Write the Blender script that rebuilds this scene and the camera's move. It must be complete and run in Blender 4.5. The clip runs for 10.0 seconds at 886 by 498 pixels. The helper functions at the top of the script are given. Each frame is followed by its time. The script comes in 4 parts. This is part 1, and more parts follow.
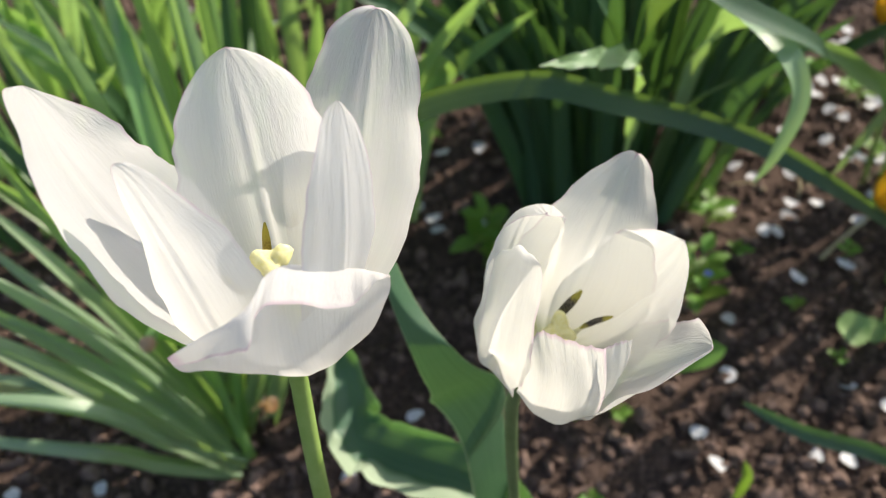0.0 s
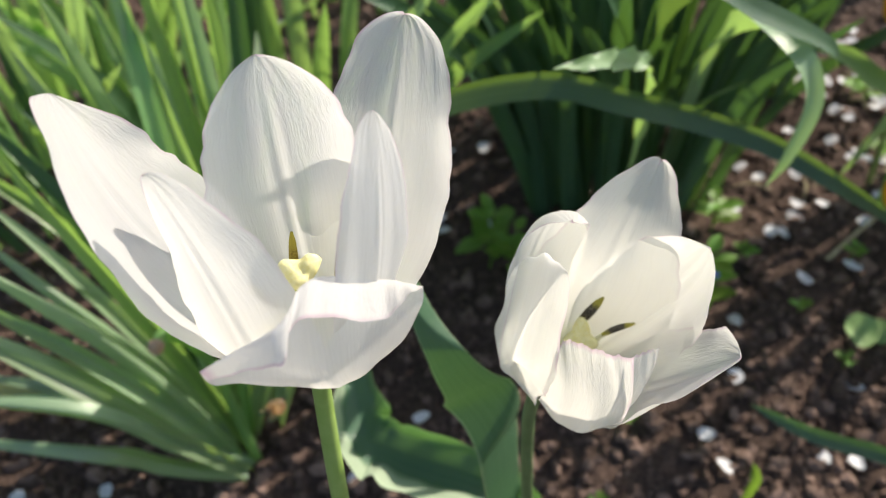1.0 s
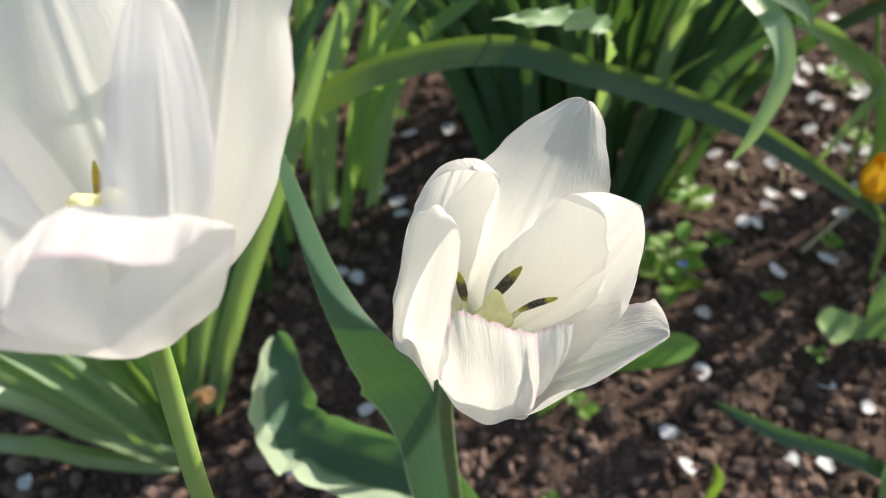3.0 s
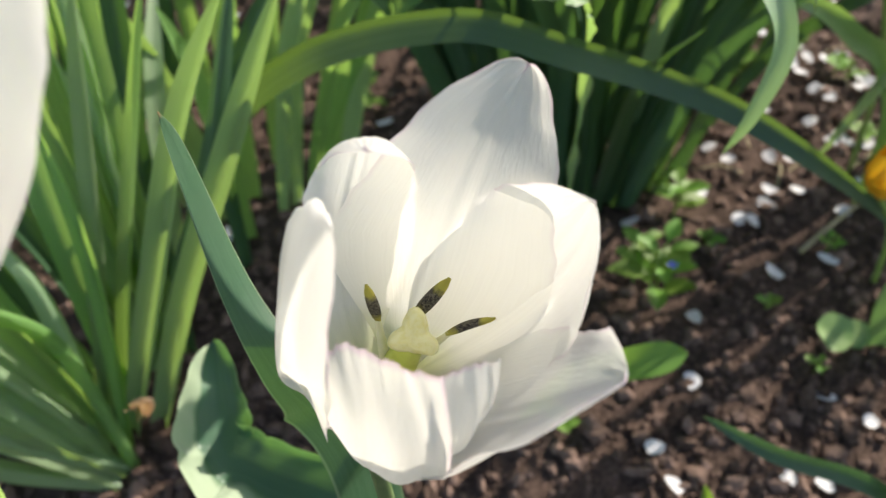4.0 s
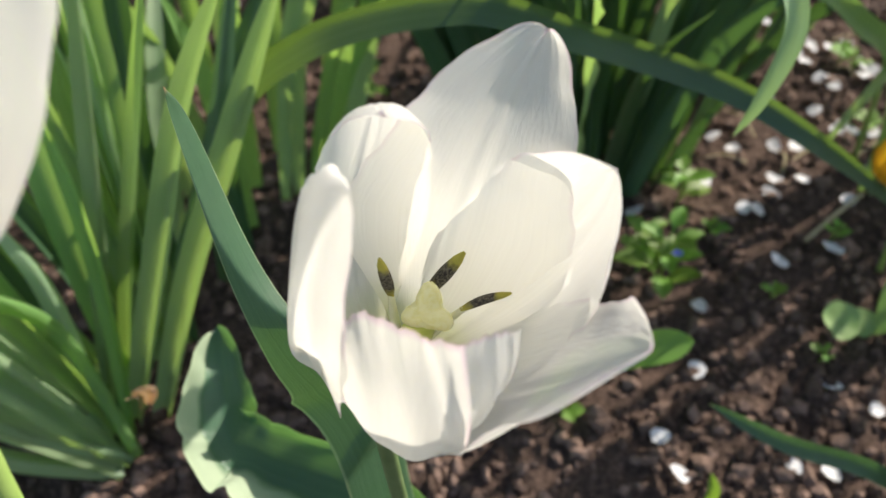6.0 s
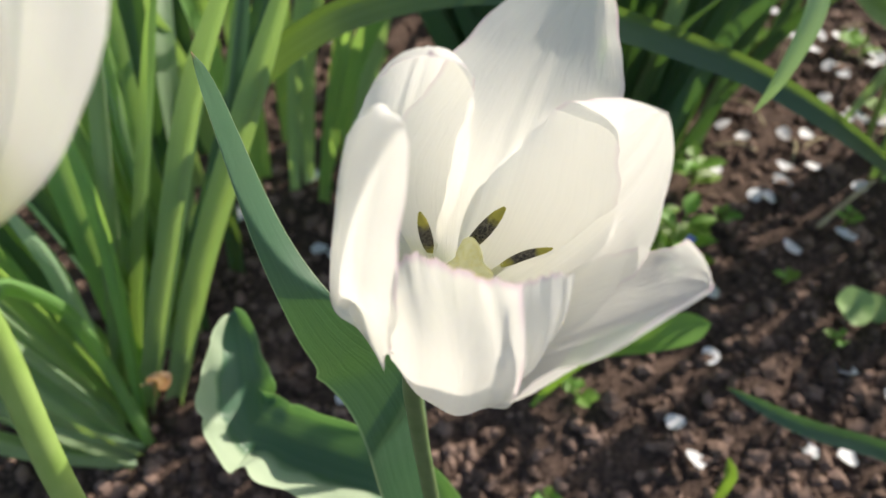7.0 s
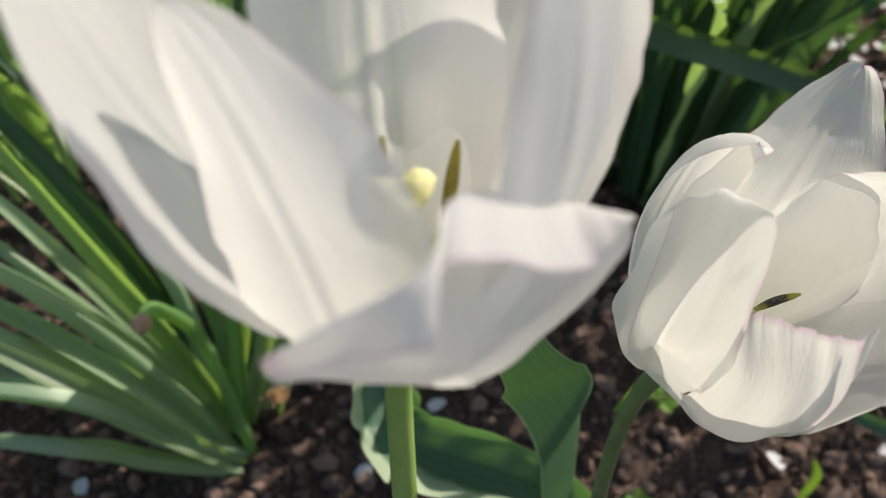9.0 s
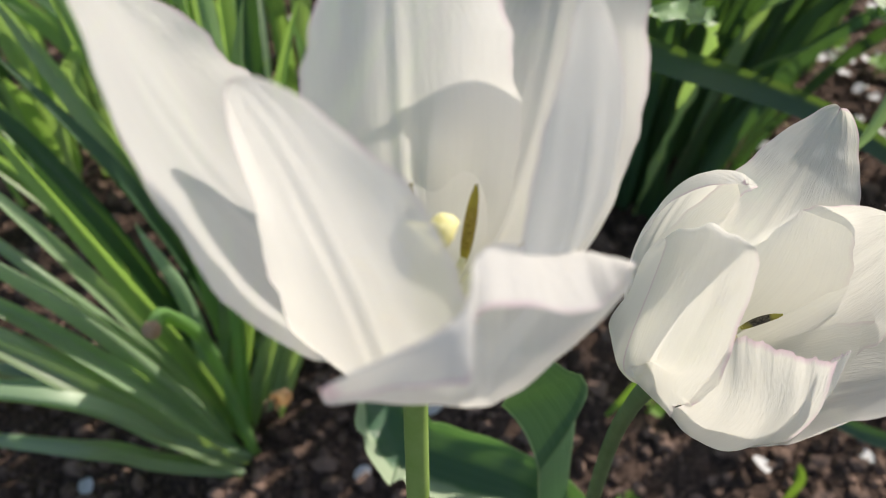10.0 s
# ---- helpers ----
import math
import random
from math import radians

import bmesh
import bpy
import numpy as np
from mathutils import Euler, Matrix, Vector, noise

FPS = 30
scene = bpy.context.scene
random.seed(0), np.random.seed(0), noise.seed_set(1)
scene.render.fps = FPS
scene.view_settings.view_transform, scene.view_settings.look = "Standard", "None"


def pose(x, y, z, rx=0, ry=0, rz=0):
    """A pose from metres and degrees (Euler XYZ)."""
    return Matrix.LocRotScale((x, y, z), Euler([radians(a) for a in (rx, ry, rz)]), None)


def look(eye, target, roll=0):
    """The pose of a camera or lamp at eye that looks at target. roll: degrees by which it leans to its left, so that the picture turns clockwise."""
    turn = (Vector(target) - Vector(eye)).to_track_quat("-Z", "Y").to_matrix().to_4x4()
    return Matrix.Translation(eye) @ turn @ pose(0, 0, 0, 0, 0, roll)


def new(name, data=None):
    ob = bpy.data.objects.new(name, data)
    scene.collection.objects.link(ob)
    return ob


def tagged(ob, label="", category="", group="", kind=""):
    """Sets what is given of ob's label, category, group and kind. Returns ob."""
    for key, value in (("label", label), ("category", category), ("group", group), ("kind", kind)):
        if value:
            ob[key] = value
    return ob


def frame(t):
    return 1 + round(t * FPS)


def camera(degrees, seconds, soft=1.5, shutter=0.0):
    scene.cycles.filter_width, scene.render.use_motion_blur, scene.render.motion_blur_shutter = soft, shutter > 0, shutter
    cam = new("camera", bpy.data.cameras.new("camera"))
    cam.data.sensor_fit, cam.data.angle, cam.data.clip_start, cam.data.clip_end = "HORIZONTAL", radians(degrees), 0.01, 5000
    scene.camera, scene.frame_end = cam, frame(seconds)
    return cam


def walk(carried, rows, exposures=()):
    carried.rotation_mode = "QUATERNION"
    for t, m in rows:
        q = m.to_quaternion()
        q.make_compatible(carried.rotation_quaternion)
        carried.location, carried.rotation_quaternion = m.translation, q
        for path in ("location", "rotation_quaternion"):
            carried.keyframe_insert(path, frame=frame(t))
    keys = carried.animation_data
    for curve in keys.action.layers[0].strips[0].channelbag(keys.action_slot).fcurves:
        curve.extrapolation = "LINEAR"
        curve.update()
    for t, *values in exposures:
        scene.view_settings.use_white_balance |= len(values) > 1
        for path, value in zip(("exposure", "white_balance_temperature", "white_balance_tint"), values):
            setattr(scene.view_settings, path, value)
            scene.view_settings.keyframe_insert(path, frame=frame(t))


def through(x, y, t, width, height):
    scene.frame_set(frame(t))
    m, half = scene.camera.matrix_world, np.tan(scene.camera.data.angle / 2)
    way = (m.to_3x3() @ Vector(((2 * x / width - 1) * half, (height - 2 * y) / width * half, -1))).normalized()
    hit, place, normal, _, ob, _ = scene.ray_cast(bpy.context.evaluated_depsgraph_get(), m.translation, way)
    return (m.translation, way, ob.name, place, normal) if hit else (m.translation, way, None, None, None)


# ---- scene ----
cam = camera(57.0, 10.0, soft=1.0)
cam.data.dof.use_dof, cam.data.dof.focus_distance, cam.data.dof.aperture_fstop = True, 0.158, 18.0
ROWS = [
    (0, 0.00041, 0.00012, 0.44789, 43.392, 2.501, -2.546),
    (0.5, -0.00054, 0.00153, 0.44760, 43.311, 2.385, -2.633),
    (1, -0.00531, 0.00337, 0.44809, 43.229, 2.344, -2.630),
    (1.5, -0.02038, 0.00870, 0.44663, 43.218, 2.110, -2.669),
    (2, -0.02723, 0.01111, 0.44671, 42.959, 1.469, -2.143),
    (2.5, -0.01569, 0.01158, 0.44188, 42.794, 1.072, -2.635),
    (3, 0.01500, 0.01792, 0.41919, 42.947, 0.851, -2.458),
    (3.2, 0.02316, 0.02584, 0.41051, 42.879, 0.597, -2.189),
    (4.5, 0.03176, 0.04720, 0.38930, 42.361, 0.432, -2.337),
    (5, 0.03197, 0.04638, 0.38823, 42.227, 0.580, -2.293),
    (6.5, 0.02572, 0.04292, 0.38696, 42.153, 0.385, -2.419),
    (7, 0.02181, 0.04050, 0.38140, 42.182, 0.661, -2.572),
    (7.5, 0.01491, 0.03717, 0.38643, 41.978, 0.842, -2.874),
    (8, 0.01150, 0.03397, 0.38926, 42.162, 0.875, -2.940),
    (8.5, -0.00519, 0.03933, 0.39477, 41.910, 0.774, -2.958),
    (9, -0.02881, 0.03665, 0.40367, 41.938, 0.837, -3.236),
    (9.5, -0.03274, 0.02944, 0.41307, 42.175, 0.620, -3.157),
    (10, -0.03279, 0.03190, 0.41582, 41.932, 0.093, -3.314),
]
walk(cam, [(t, pose(x, y, z, rx, ry, rz)) for t, x, y, z, rx, ry, rz in ROWS], exposures=[(0.0, 0.90, 7260.0, 12.5), (3.0, 0.98, 7260.0, 12.5), (4.5, 1.08, 7260.0, 12.5), (5.2, 1.04, 7260.0, 12.5), (8.2, 0.85, 7260.0, 12.5), (9.0, 0.52, 7260.0, 12.5), (9.5, 0.58, 7260.0, 12.5), (10.0, 0.61, 7260.0, 12.5)])

# ---- light ----
SUN_AZ, SUN_EL = 54.0, 34.5          # degrees: azimuth from +y towards +x, height over the horizon
world = bpy.data.worlds.new("sky_world")
scene.world = world
world.use_nodes = True
wn = world.node_tree.nodes
sky = wn.new("ShaderNodeTexSky")
sky.sky_type, sky.sun_disc = "NISHITA", False
sky.sun_elevation, sky.sun_rotation = radians(SUN_EL), radians(SUN_AZ)
wn["Background"].inputs["Strength"].default_value = 0.105
world.node_tree.links.new(sky.outputs["Color"], wn["Background"].inputs["Color"])
sun = new("sun", bpy.data.lights.new("sun", "SUN"))
sun.data.energy, sun.data.angle, sun.data.color = 3.5, radians(0.55), (1.0, 0.965, 0.905)
SUN_DIR = Vector((math.sin(radians(SUN_AZ)) * math.cos(radians(SUN_EL)), math.cos(radians(SUN_AZ)) * math.cos(radians(SUN_EL)), math.sin(radians(SUN_EL))))
sun.matrix_world = look(SUN_DIR * 20, (0, 0, 0))


# ---- materials ----
def material(name):
    m = bpy.data.materials.new(name)
    m.use_nodes = True
    nt = m.node_tree
    nt.nodes.clear()
    out = nt.nodes.new("ShaderNodeOutputMaterial")
    return m, nt, out


def node(nt, kind, **values):
    n = nt.nodes.new(kind)
    for k, v in values.items():
        n.inputs[k.replace("_", " ")].default_value = v
    return n


def ramp(nt, fac, stops):
    n = nt.nodes.new("ShaderNodeValToRGB")
    while len(n.color_ramp.elements) < len(stops):
        n.color_ramp.elements.new(0.5)
    for e, (p, c) in zip(n.color_ramp.elements, stops):
        e.position, e.color = p, (*c, 1)
    nt.links.new(fac, n.inputs["Fac"])
    return n.outputs["Color"]


def mix(nt, fac, a, b, kind="MIX"):
    n = nt.nodes.new("ShaderNodeMix")
    n.data_type, n.blend_type = "RGBA", kind
    for socket, v in ((n.inputs["Factor"], fac), (n.inputs["A"], a), (n.inputs["B"], b)):
        if isinstance(v, bpy.types.NodeSocket):
            nt.links.new(v, socket)
        else:
            socket.default_value = (*v, 1) if isinstance(v, tuple) else v
    return n.outputs["Result"]


def mathn(nt, op, a, b=0.0, c=0.0):
    n = nt.nodes.new("ShaderNodeMath")
    n.operation = op
    for socket, v in zip(n.inputs, (a, b, c)):
        if isinstance(v, bpy.types.NodeSocket):
            nt.links.new(v, socket)
        else:
            socket.default_value = v
    return n.outputs[0]


def uv_parts(nt):
    uv = nt.nodes.new("ShaderNodeUVMap")
    uv.uv_map = "UVMap"
    sep = nt.nodes.new("ShaderNodeSeparateXYZ")
    nt.links.new(uv.outputs["UV"], sep.inputs[0])
    return uv.outputs["UV"], sep.outputs["X"], sep.outputs["Y"]


def scaled(nt, vector, scale):
    n = nt.nodes.new("ShaderNodeMapping")
    n.inputs["Scale"].default_value = scale
    nt.links.new(vector, n.inputs["Vector"])
    return n.outputs["Vector"]


def noise_tex(nt, vector, scale, detail=4.0, rough=0.55):
    n = node(nt, "ShaderNodeTexNoise", Scale=scale, Detail=detail, Roughness=rough)
    if vector is not None:
        nt.links.new(vector, n.inputs["Vector"])
    return n.outputs["Fac"]


def place_of(nt):
    return nt.nodes.new("ShaderNodeTexCoord").outputs["Object"]


def per_object(nt):
    return nt.nodes.new("ShaderNodeObjectInfo").outputs["Random"]


def bumped(nt, height, distance, strength=1.0):
    b = node(nt, "ShaderNodeBump", Strength=strength, Distance=distance)
    nt.links.new(height, b.inputs["Height"])
    return b.outputs["Normal"]


def thin_leaf(nt, out, colour, through_colour, fac, rough, normal, spec=0.4, clear=0.0):
    """A surface that reflects and lets light through."""
    p = node(nt, "ShaderNodeBsdfPrincipled", Roughness=rough)
    p.inputs["Specular IOR Level"].default_value = spec
    nt.links.new(colour, p.inputs["Base Color"])
    tr = nt.nodes.new("ShaderNodeBsdfTranslucent")
    nt.links.new(through_colour, tr.inputs["Color"])
    if normal is not None:
        nt.links.new(normal, p.inputs["Normal"])
        nt.links.new(normal, tr.inputs["Normal"])
    m = nt.nodes.new("ShaderNodeMixShader")
    m.inputs[0].default_value = fac
    nt.links.new(p.outputs[0], m.inputs[1])
    nt.links.new(tr.outputs[0], m.inputs[2])
    if clear:
        see = nt.nodes.new("ShaderNodeBsdfTransparent")
        m2 = nt.nodes.new("ShaderNodeMixShader")
        m2.inputs[0].default_value = clear
        nt.links.new(m.outputs[0], m2.inputs[1])
        nt.links.new(see.outputs[0], m2.inputs[2])
        m = m2
    nt.links.new(m.outputs[0], out.inputs["Surface"])


def petal_material(name, white, through, pink):
    m, nt, out = material(name)
    uv, u, v = uv_parts(nt)
    veins = noise_tex(nt, scaled(nt, uv, (80, 2.2, 1)), 1.0, 5.0, 0.6)
    cells = noise_tex(nt, scaled(nt, uv, (90, 40, 1)), 1.0, 3.0)
    blotch = noise_tex(nt, place_of(nt), 70.0, 3.0)
    edge = mathn(nt, "ABSOLUTE", mathn(nt, "MULTIPLY_ADD", u, 2.0, -1.0))
    rim = ramp(nt, edge, [(0.93, (0, 0, 0)), (0.99, (1, 1, 1))])
    rim = mathn(nt, "MAXIMUM", rim, ramp(nt, v, [(0.972, (0, 0, 0)), (0.996, (1, 1, 1))]))
    tip = ramp(nt, v, [(0.35, (0, 0, 0)), (0.8, (1, 1, 1))])
    rimmed = mathn(nt, "MULTIPLY", mathn(nt, "MULTIPLY", rim, tip), mathn(nt, "MULTIPLY", ramp(nt, blotch, [(0.34, (0, 0, 0)), (0.52, (1, 1, 1))]), pink))
    foot = ramp(nt, v, [(0.02, (1, 1, 1)), (0.16, (0, 0, 0))])
    col = mix(nt, ramp(nt, veins, [(0.3, (0, 0, 0)), (0.75, (1, 1, 1))]), tuple(c * 0.95 for c in white), white)
    col = mix(nt, mathn(nt, "MULTIPLY", blotch, 0.12), col, (0.72, 0.71, 0.68))
    col = mix(nt, rimmed, col, (0.66, 0.46, 0.58))
    col = mix(nt, mathn(nt, "MULTIPLY", foot, 0.75), col, (0.72, 0.74, 0.36))
    thr = mix(nt, ramp(nt, veins, [(0.3, (0, 0, 0)), (0.75, (1, 1, 1))]), tuple(c * 0.95 for c in through), through)
    thr = mix(nt, rimmed, thr, (0.72, 0.50, 0.62))
    thr = mix(nt, mathn(nt, "MULTIPLY", foot, 0.75), thr, (0.62, 0.66, 0.22))
    crinkle = noise_tex(nt, scaled(nt, uv, (46, 17, 1)), 1.0, 4.0, 0.62)
    height = mathn(nt, "ADD", mathn(nt, "MULTIPLY", veins, 0.45), mathn(nt, "MULTIPLY", cells, 0.2))
    height = mathn(nt, "ADD", height, mathn(nt, "MULTIPLY", crinkle, mathn(nt, "MULTIPLY_ADD", tip, 1.5, 0.25)))
    thin_leaf(nt, out, col, thr, 0.50, 0.5, bumped(nt, height, 0.00022, 0.62), 0.25, 0.15)
    return m


def leaf_material(name, dark, light, through, fac, rough=0.42, ribs=34.0, relief=0.0004, spec=0.45, worn=(0.35, 0.30, 0.14), wear=0.0, margin=0.0, lit_bloom=0.0):
    m, nt, out = material(name)
    uv, u, v = uv_parts(nt)
    lines = noise_tex(nt, scaled(nt, uv, (ribs, 1.2, 1)), 1.0, 3.0, 0.6)
    patch = noise_tex(nt, place_of(nt), 55.0, 4.0)
    col = mix(nt, ramp(nt, lines, [(0.32, (0, 0, 0)), (0.7, (1, 1, 1))]), dark, light)
    col = mix(nt, ramp(nt, patch, [(0.35, (0, 0, 0)), (0.75, (0.5, 0.5, 0.5))]), col, tuple(0.75 * c + 0.02 for c in light))
    tone = nt.nodes.new("ShaderNodeHueSaturation")
    nt.links.new(col, tone.inputs["Color"])
    nt.links.new(mathn(nt, "MULTIPLY_ADD", per_object(nt), 0.035, 0.483), tone.inputs["Hue"])
    nt.links.new(mathn(nt, "MULTIPLY_ADD", per_object(nt), 0.5, 0.75), tone.inputs["Value"])
    col = tone.outputs["Color"]
    if wear:
        end = mathn(nt, "MULTIPLY", ramp(nt, v, [(0.97, (0, 0, 0)), (1.0, (1, 1, 1))]), wear)
        col = mix(nt, end, col, worn)
    if margin:
        edge = mathn(nt, "ABSOLUTE", mathn(nt, "MULTIPLY_ADD", u, 2.0, -1.0))
        col = mix(nt, mathn(nt, "MULTIPLY", ramp(nt, edge, [(0.93, (0, 0, 0)), (0.98, (1, 1, 1))]), margin), col, (0.40, 0.50, 0.28))
    if lit_bloom:
        # Pale band on one rim: waxy bloom with grazing sunlight painted in.
        lit_wax = mathn(nt, "MULTIPLY", ramp(nt, mathn(nt, "MULTIPLY_ADD", patch, 0.16, mathn(nt, "ADD", u, -0.08)), [(0.15, (1, 1, 1)), (0.21, (0, 0, 0))]), mathn(nt, "MULTIPLY_ADD", patch, 0.6, lit_bloom - 0.3))
        col = mix(nt, lit_wax, col, (0.48, 0.58, 0.42))
    thr = mix(nt, lines, tuple(0.7 * c for c in through), through)
    thin_leaf(nt, out, col, thr, fac, rough, bumped(nt, lines, relief, 0.6), spec)
    return m


def plain_material(name, a, b, rough, scale=300.0, relief=0.0003, spec=0.3, through=None):
    m, nt, out = material(name)
    n = noise_tex(nt, place_of(nt), scale, 5.0)
    col = mix(nt, ramp(nt, n, [(0.3, (0, 0, 0)), (0.7, (1, 1, 1))]), a, b)
    normal = bumped(nt, n, relief, 0.7)
    if through:
        thr = mix(nt, n, through, through)
        thin_leaf(nt, out, col, thr, 0.3, rough, normal, spec)
    else:
        p = node(nt, "ShaderNodeBsdfPrincipled", Roughness=rough)
        p.inputs["Specular IOR Level"].default_value = spec
        nt.links.new(col, p.inputs["Base Color"])
        nt.links.new(normal, p.inputs["Normal"])
        nt.links.new(p.outputs[0], out.inputs["Surface"])
    return m


def anther_material(name, ends, body, dust):
    """Pollen sacs: dark and dusty along the middle, paler towards both ends."""
    m, nt, out = material(name)
    uv, u, v = uv_parts(nt)
    grain, blot = noise_tex(nt, place_of(nt), 2600.0, 3.0, 0.7), noise_tex(nt, place_of(nt), 600.0, 3.0)
    away = mathn(nt, "ABSOLUTE", mathn(nt, "MULTIPLY_ADD", v, 2.0, -0.9))
    end = ramp(nt, mathn(nt, "MULTIPLY_ADD", blot, 0.7, mathn(nt, "ADD", away, -0.35)), [(0.40, (0, 0, 0)), (0.70, (1, 1, 1))])
    col = mix(nt, ramp(nt, grain, [(0.42, (0, 0, 0)), (0.60, (1, 1, 1))]), body, dust)
    col = mix(nt, end, col, ends)
    p = node(nt, "ShaderNodeBsdfPrincipled", Roughness=0.8)
    p.inputs["Specular IOR Level"].default_value = 0.2
    nt.links.new(col, p.inputs["Base Color"])
    nt.links.new(bumped(nt, grain, 0.0003, 0.8), p.inputs["Normal"])
    nt.links.new(p.outputs[0], out.inputs["Surface"])
    return m


def soil_material(name, per_clod=False):
    m, nt, out = material(name)
    pos = place_of(nt)
    coarse, fine = noise_tex(nt, pos, 26.0, 6.0, 0.6), noise_tex(nt, pos, 420.0, 6.0, 0.65)
    grit = nt.nodes.new("ShaderNodeTexVoronoi")
    grit.inputs["Scale"].default_value = 190.0
    nt.links.new(pos, grit.inputs["Vector"])
    col = mix(nt, ramp(nt, coarse, [(0.35, (0, 0, 0)), (0.68, (1, 1, 1))]), (0.007, 0.0045, 0.0035), (0.045, 0.029, 0.022))
    col = mix(nt, ramp(nt, fine, [(0.35, (0, 0, 0)), (0.72, (0.6, 0.6, 0.6))]), col, (0.245, 0.165, 0.132))
    if per_clod:
        island = nt.nodes.new("ShaderNodeNewGeometry").outputs["Random Per Island"]
        col = mix(nt, ramp(nt, island, [(0.0, (0, 0, 0)), (1.0, (0.55, 0.55, 0.55))]), col, (0.42, 0.285, 0.23))
    p = node(nt, "ShaderNodeBsdfPrincipled", Roughness=0.95)
    p.inputs["Specular IOR Level"].default_value = 0.15
    nt.links.new(col, p.inputs["Base Color"])
    h = mathn(nt, "ADD", fine, mathn(nt, "MULTIPLY", grit.outputs["Distance"], 0.6))
    nt.links.new(bumped(nt, h, 0.0016, 0.9), p.inputs["Normal"])
    nt.links.new(p.outputs[0], out.inputs["Surface"])
    return m


PETAL = petal_material("white_petal", (0.85, 0.85, 0.84), (0.955, 0.947, 0.905), 0.75)
PETAL_TWO = petal_material("cream_petal", (0.81, 0.81, 0.78), (0.93, 0.922, 0.855), 0.75)
LEAF_TULIP = leaf_material("tulip_leaf", (0.032, 0.092, 0.042), (0.070, 0.150, 0.075), (0.14, 0.32, 0.06), 0.24, 0.38, 40.0, 0.0004, 0.5, (0.45, 0.25, 0.12), 0.8, 0.7)
# Its bloom also carries painted sunlight along the turned-up rim.
LEAF_BROAD = leaf_material("broad_tulip_leaf", (0.035, 0.105, 0.055), (0.07, 0.165, 0.085), (0.18, 0.40, 0.07), 0.28, 0.38, 40.0, 0.0004, 0.5, margin=0.8, lit_bloom=0.85)
LEAF_NARC = leaf_material("daffodil_leaf", (0.12, 0.28, 0.08), (0.25, 0.44, 0.17), (0.47, 0.78, 0.14), 0.44, 0.40, 26.0, 0.0004, 1.0)
# Grey-green, paler than the daffodil green, with sunlit sheen put into the colour.
LEAF_GREY = leaf_material("sheen_grey_leaf", (0.21, 0.33, 0.19), (0.33, 0.47, 0.29), (0.44, 0.70, 0.14), 0.40, 0.42, 26.0, 0.0004, 1.0)
# Darker copy of the daffodil green: the clumps' own shade painted into the colour.
LEAF_SHADED = leaf_material("shaded_strap_leaf", (0.03, 0.085, 0.042), (0.065, 0.14, 0.075), (0.16, 0.36, 0.05), 0.2, 0.36, 26.0, 0.0004, 0.5)
LEAF_ARCH = leaf_material("blue_green_leaf", (0.040, 0.095, 0.065), (0.075, 0.15, 0.11), (0.30, 0.52, 0.06), 0.2, 0.42, 26.0, 0.0004, 0.3)
LEAF_WEED = leaf_material("weed_leaf", (0.13, 0.28, 0.04), (0.19, 0.37, 0.07), (0.34, 0.60, 0.06), 0.42, 0.5, 12.0, 0.0003)
LEAF_ROUND = leaf_material("round_leaf_green", (0.24, 0.38, 0.13), (0.31, 0.46, 0.18), (0.2, 0.4, 0.08), 0.3, 0.5, 8.0, 0.0003)
LEAF_PALE = leaf_material("yellowed_leaf", (0.30, 0.34, 0.10), (0.42, 0.44, 0.17), (0.4, 0.42, 0.1), 0.3, 0.5, 20.0)
STEM = plain_material("tulip_stem_green", (0.22, 0.36, 0.08), (0.30, 0.44, 0.13), 0.4, 160.0, 0.0001, 0.45)
STEM_TWO = plain_material("dull_stem_green", (0.10, 0.17, 0.06), (0.16, 0.23, 0.10), 0.45, 160.0, 0.0001, 0.4)
STIGMA = plain_material("stigma_yellow", (0.80, 0.74, 0.30), (0.86, 0.82, 0.46), 0.6, 900.0, 0.0003, 0.2)
OVARY = plain_material("ovary_green", (0.50, 0.58, 0.08), (0.62, 0.66, 0.15), 0.4, 300.0, 0.0001, 0.4)
FILAMENT = plain_material("filament_cream", (0.70, 0.70, 0.45), (0.78, 0.77, 0.55), 0.5, 300.0, 0.0001)
ANTHER_OCHRE = anther_material("ochre_anther", (0.42, 0.35, 0.06), (0.26, 0.19, 0.035), (0.44, 0.34, 0.08))
ANTHER_DARK = anther_material("dark_anther", (0.40, 0.36, 0.07), (0.035, 0.030, 0.026), (0.16, 0.145, 0.105))
DRY = plain_material("dry_sheath", (0.50, 0.32, 0.18), (0.72, 0.53, 0.36), 0.7, 200.0, 0.0004, 0.2, (0.6, 0.38, 0.16))
STRAW = plain_material("straw", (0.40, 0.33, 0.20), (0.52, 0.44, 0.28), 0.7, 250.0, 0.0003, 0.2)
FALLEN = plain_material("fallen_petal_white", (0.74, 0.75, 0.78), (0.84, 0.84, 0.86), 0.55, 180.0, 0.0003, 0.3, (0.7, 0.7, 0.72))
YELLOW = plain_material("yellow_bloom", (0.75, 0.42, 0.02), (0.85, 0.55, 0.05), 0.5, 120.0, 0.0003, 0.3, (0.8, 0.45, 0.02))
BLUE = plain_material("blue_bloom", (0.16, 0.20, 0.62), (0.25, 0.30, 0.75), 0.5, 300.0, 0.0002)
SOIL, CLOD = soil_material("garden_soil"), soil_material("soil_clods", True)


